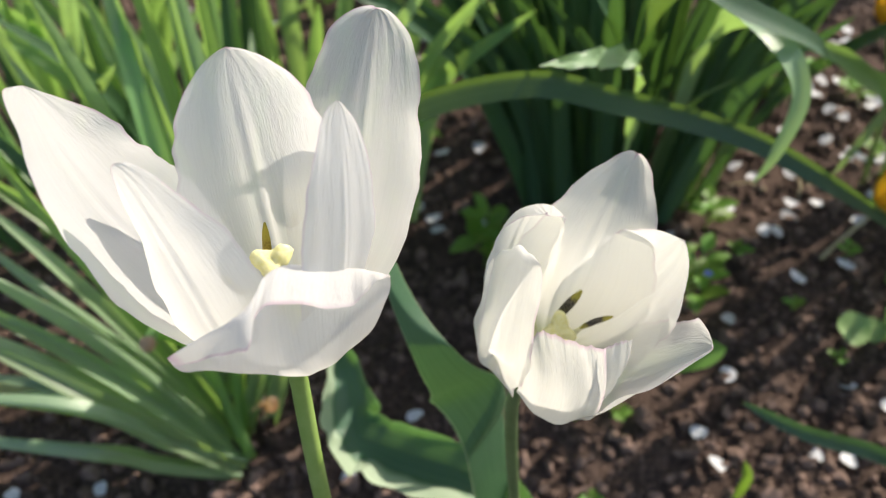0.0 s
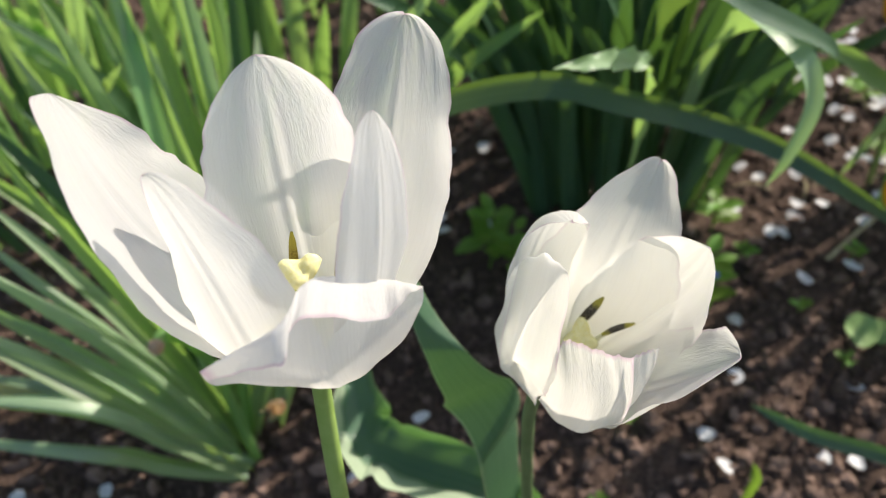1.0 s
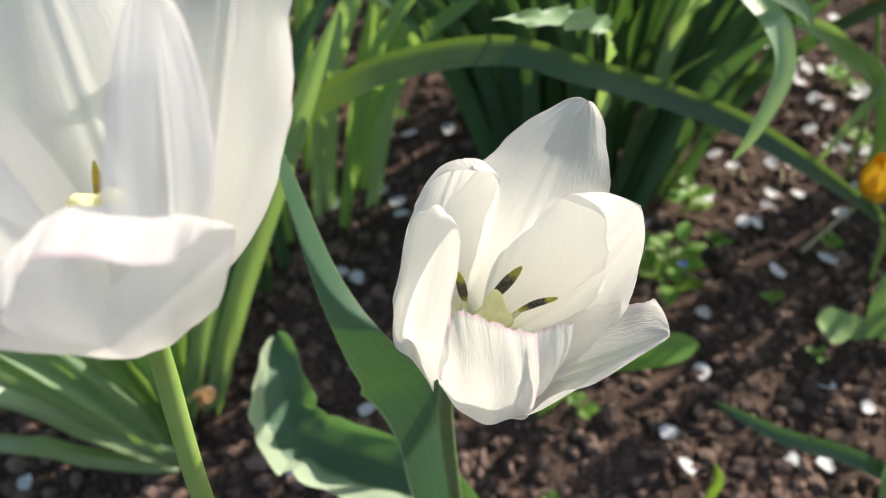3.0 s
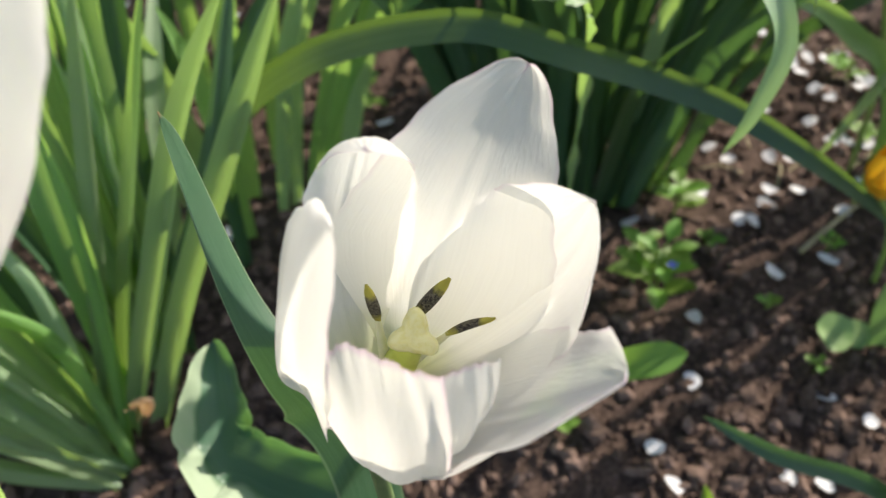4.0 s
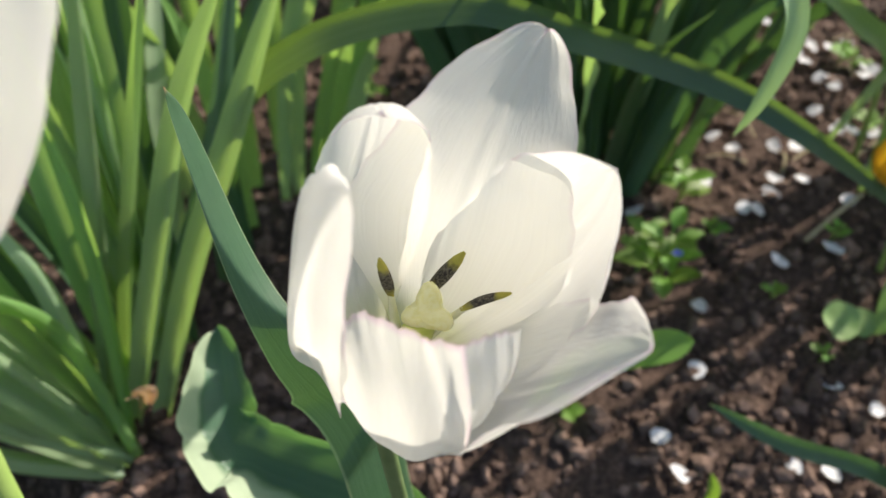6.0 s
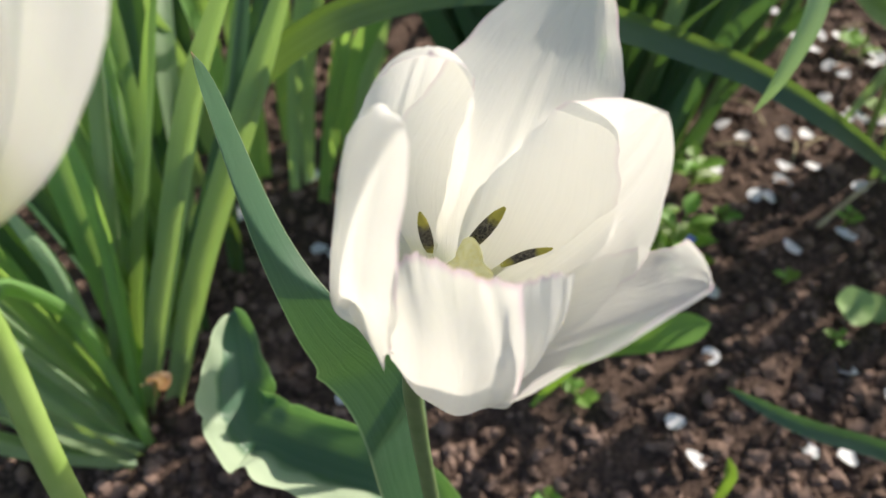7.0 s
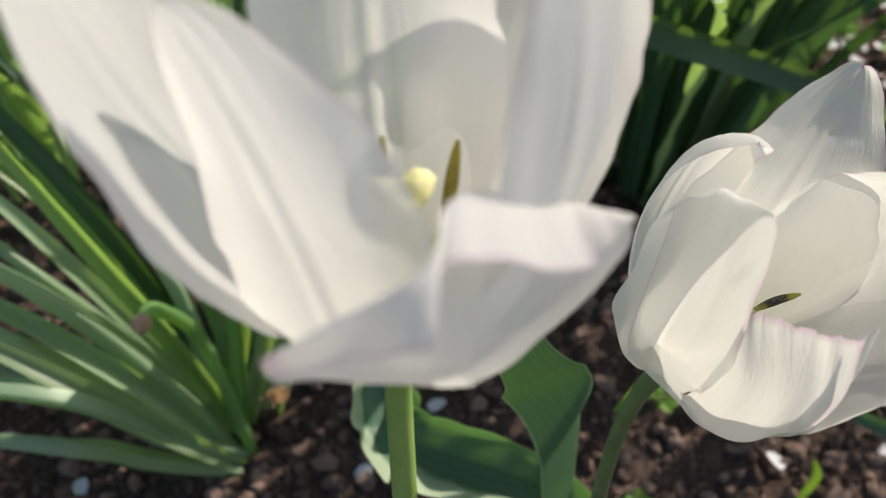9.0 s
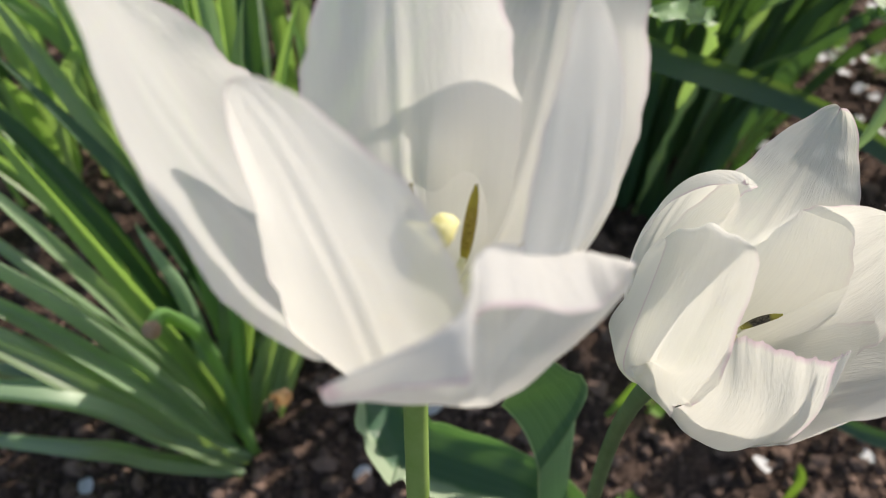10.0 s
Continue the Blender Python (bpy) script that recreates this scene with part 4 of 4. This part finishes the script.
weed((-0.010, 0.560), "small green seedling on the soil", 6, 0.005, 0.016, LEAF_WEED, 12, 0.03)
weed((0.215, 0.405), "tiny green seedling on the soil", 4, 0.004, 0.012, LEAF_WEED, 13, 0.008)


def lone_leaf(name, pts, half, face, mat, label, **more):
    plant = thing(name, (pts[0][0], pts[0][1], 0.0), label, "leaf")
    part("blade", strap_mesh("blade", pts, half, face, **more), mat, plant)
    return plant


lone_leaf("weed", [(0.075, 0.27, 0.0), (0.10, 0.272, 0.045), (0.125, 0.262, 0.07), (0.152, 0.262, 0.078)], 0.0080, (0, -0.5, 1), LEAF_WEED, "single spoon-shaped bright green leaf on a stalk", fold=0.3, wide_at=0.8, foot=0.12, sharp=1.2)
lone_leaf("fallen_leaf", [(0.245, 0.205, 0.035), (0.224, 0.214, 0.043), (0.187, 0.221, 0.055), (0.157, 0.239, 0.06)], 0.0046, (0, -0.9, 0.6), LEAF_TULIP, "narrow dark leaf arching low over the soil", fold=0.4, wide_at=0.3, foot=0.8, sharp=1.6)
lone_leaf("leaf_tuft", [(0.253, 0.196, 0.0), (0.250, 0.200, 0.03), (0.247, 0.206, 0.05), (0.243, 0.214, 0.058)], 0.012, (-0.3, -0.8, 0.5), LEAF_ROUND, "broad green leaf at the edge of the bed", fold=0.3, wide_at=0.5)
lone_leaf("leaf_tuft", [(0.158, 0.212, 0.0), (0.159, 0.213, 0.012), (0.160, 0.214, 0.024), (0.158, 0.217, 0.035)], 0.0042, (0.2, -1, 0.2), LEAF_WEED, "short bright green shoot", fold=0.5, wide_at=0.4, sharp=1.2)
lone_leaf("yellowed_leaf", [(-0.21, 0.30, 0.01), (-0.25, 0.305, 0.014), (-0.29, 0.31, 0.014), (-0.33, 0.32, 0.01)], 0.011, (0, -0.3, 1), LEAF_PALE, "pale yellowed leaf lying on the soil", fold=0.15, wide_at=0.4)
lone_leaf("leaf_tuft", [(0.296, 0.316, 0.0), (0.292, 0.316, 0.025), (0.287, 0.316, 0.048), (0.284, 0.320, 0.066)], 0.011, (-0.4, -0.8, 0.5), LEAF_ROUND, "broad upright green leaf", fold=0.3, wide_at=0.5)


def round_leaf(x, y, z, r, label):
    n, nu = 10, 24
    plant = thing("round_leaf_weed", (x, y, relief(x, y)), label, "weed")
    rr, aa = np.linspace(0.03, 1, n)[:, None], np.linspace(0, 2 * np.pi, nu)[None]
    X = np.stack([x + r * rr * np.cos(aa) * (1 + 0.08 * np.sin(3 * aa)), y + r * rr * np.sin(aa), z + r * 0.22 * rr ** 2 + 0.06 * r * np.sin(4 * aa) * rr ** 2 + 0.45 * r * rr * np.sin(aa)], -1)
    part("blade", grid_mesh("blade", X), LEAF_ROUND, plant)
    part("stalk", tube_mesh("stalk", [(x + 0.012, y + 0.004, relief(x, y) - 0.002), (x + 0.006, y + 0.002, z * 0.6), (x, y, z)], [0.0008, 0.0007, 0.0006], 6, 8), LEAF_WEED, plant)
    return plant


round_leaf(0.2647, 0.3167, 0.012, 0.0105, "round pale green seed leaf above the soil")
round_leaf(0.2790, 0.318, 0.008, 0.008, "round green seed leaf above the soil")


# ---- fallen blossom petals ----
def fallen_petals():
    places = [(0.035, 0.540), (0.061, 0.587), (0.089, 0.588), (0.071, 0.562), (0.094, 0.558), (0.003, 0.538), (0.267, 0.438), (0.274, 0.454), (0.316, 0.427), (0.150, 0.256), (0.154, 0.234), (0.212, 0.235), (0.251, 0.282), (0.233, 0.233), (0.364, 0.599), (0.286, 0.381), (0.248, 0.371), (0.076, 0.468), (-0.024, 0.279), (-0.066, 0.244), (-0.216, 0.243), (-0.270, 0.244), (0.191, 0.339), (0.058, 0.668), (0.086, 0.757), (0.165, 0.743), (0.335, 0.718), (0.353, 0.627), (0.343, 0.563), (-0.017, 0.580), (0.170, 0.425), (0.180, 0.297), (0.269, 0.266), (-0.029, 0.500), (-0.054, 0.461), (-0.018, 0.474), (-0.046, 0.392), (-0.035, 0.387), (-0.101, 0.426), (-0.121, 0.568), (0.285, 0.488), (0.297, 0.482)]
    rng = np.random.default_rng(5)
    extra = [(rng.uniform(-0.35, 0.5), 0.42 + 0.55 * rng.random()) for _ in range(70)] + [(rng.uniform(0.24, 0.44), rng.uniform(0.44, 0.68)) for _ in range(26)]
    meshes = []
    for k in range(6):
        n, nu = 8, 7
        s, u = np.linspace(0, 1, n), np.linspace(-1, 1, nu)
        f = np.sin(np.pi * np.clip(0.06 + 0.94 * s, 0, 1) ** 0.75) ** 0.6
        L, W = rng.uniform(0.010, 0.0145), rng.uniform(0.0038, 0.0056)
        X = np.zeros((n, nu, 3))
        X[..., 0] = (L * (s - 0.5))[:, None] - 0.0012 * (np.exp(-(u / 0.25) ** 2))[None] * (s ** 6)[:, None]
        X[..., 1] = (W * f)[:, None] * u[None]
        X[..., 2] = 0.0006 * (u ** 2)[None] * f[:, None] + 0.0005 * ((s - 0.5) ** 2 * 4)[:, None] + 0.0005 * np.sin(5 * s + k)[:, None]
        meshes.append(grid_mesh("fallen_petal", X))
    for x, y in places + extra:
        z = max(relief(x + dx, y + dy) for dx in (-0.004, 0, 0.004) for dy in (-0.004, 0, 0.004))
        ob = part("fallen_petal", meshes[rng.integers(6)], FALLEN, None, "", pose(x, y, z + 0.0024, rng.uniform(-16, 16), rng.uniform(-16, 16), rng.uniform(0, 360)))
        tagged(ob, "small white fallen blossom petal on the soil", "petal", "fallen petals")


fallen_petals()


# ---- yellow flower and straws at the edge of the bed ----
def yellow_flower(place, seed, label):
    rng = np.random.default_rng(seed)
    x, y, z = place
    plant = thing("yellow_flower", (x, y, 0.0), label, "flower", "yellow flowers")
    part("stem", tube_mesh("stem", [(x + 0.05, y + 0.03, -0.005), (x + 0.034, y + 0.02, 0.5 * z), (x, y, z)], [0.002, 0.0018, 0.0016], 8, 14), STEM, plant)
    for k in range(6):
        a = radians(60 * k + rng.uniform(-10, 10))
        d = np.array([math.cos(a), math.sin(a), 0.0])
        o = np.array(place)
        g = petal_grid(o + 0.002 * d, o + 0.012 * d + (0, 0, 0.003), o + 0.014 * d + (0, 0, 0.016), o + 0.008 * d + (0, 0, 0.027), d, 0.009, 0.7, 0.0, rng.uniform(-0.3, 0.3), 0.5, ns=16, nu=11, seed=k)
        part("petal", grid_mesh("petal", g), YELLOW, plant)
    return plant


yellow_flower((0.262, 0.335, 0.105), 1, "drooping yellow garden flower at the bed's edge")
yellow_flower((0.288, 0.442, 0.160), 2, "yellow garden flower behind the leaves")


def straw(a, b, lift, r, label, mat=STRAW):
    m = 0.5 * (np.array(a) + np.array(b)) + (0.003, 0.002, lift)
    ob = part("dry_straw", tube_mesh("dry_straw", [a, m, b], [r, 0.9 * r, 0.6 * r], 7, 12, 0.6), mat)
    return tagged(ob, label, "straw", "dry straws")


def straws():
    straw((0.272, 0.389, 0.003), (0.318, 0.420, 0.012), 0.003, 0.0017, "pale dry straw lying over the soil")
    rng = np.random.default_rng(21)
    for k in range(16):
        x, y, a = rng.uniform(0.24, 0.40), rng.uniform(0.43, 0.66), rng.uniform(0, np.pi)
        d = np.array([math.cos(a), math.sin(a)]) * rng.uniform(0.008, 0.022)
        za, zb = relief(x - d[0], y - d[1]) + 0.0015, relief(x + d[0], y + d[1]) + 0.0015
        straw((x - d[0], y - d[1], za), (x + d[0], y + d[1], zb), 0.004, rng.uniform(0.0006, 0.0011), "thin dry straw on the sunlit soil")
    for k in range(9):
        x, y = rng.uniform(0.25, 0.40), rng.uniform(0.44, 0.64)
        weed((x, y), "small yellow-green seedling on the sunlit soil", 5, 0.005, rng.uniform(0.013, 0.02), LEAF_WEED, 40 + k, 0.012)


straws()
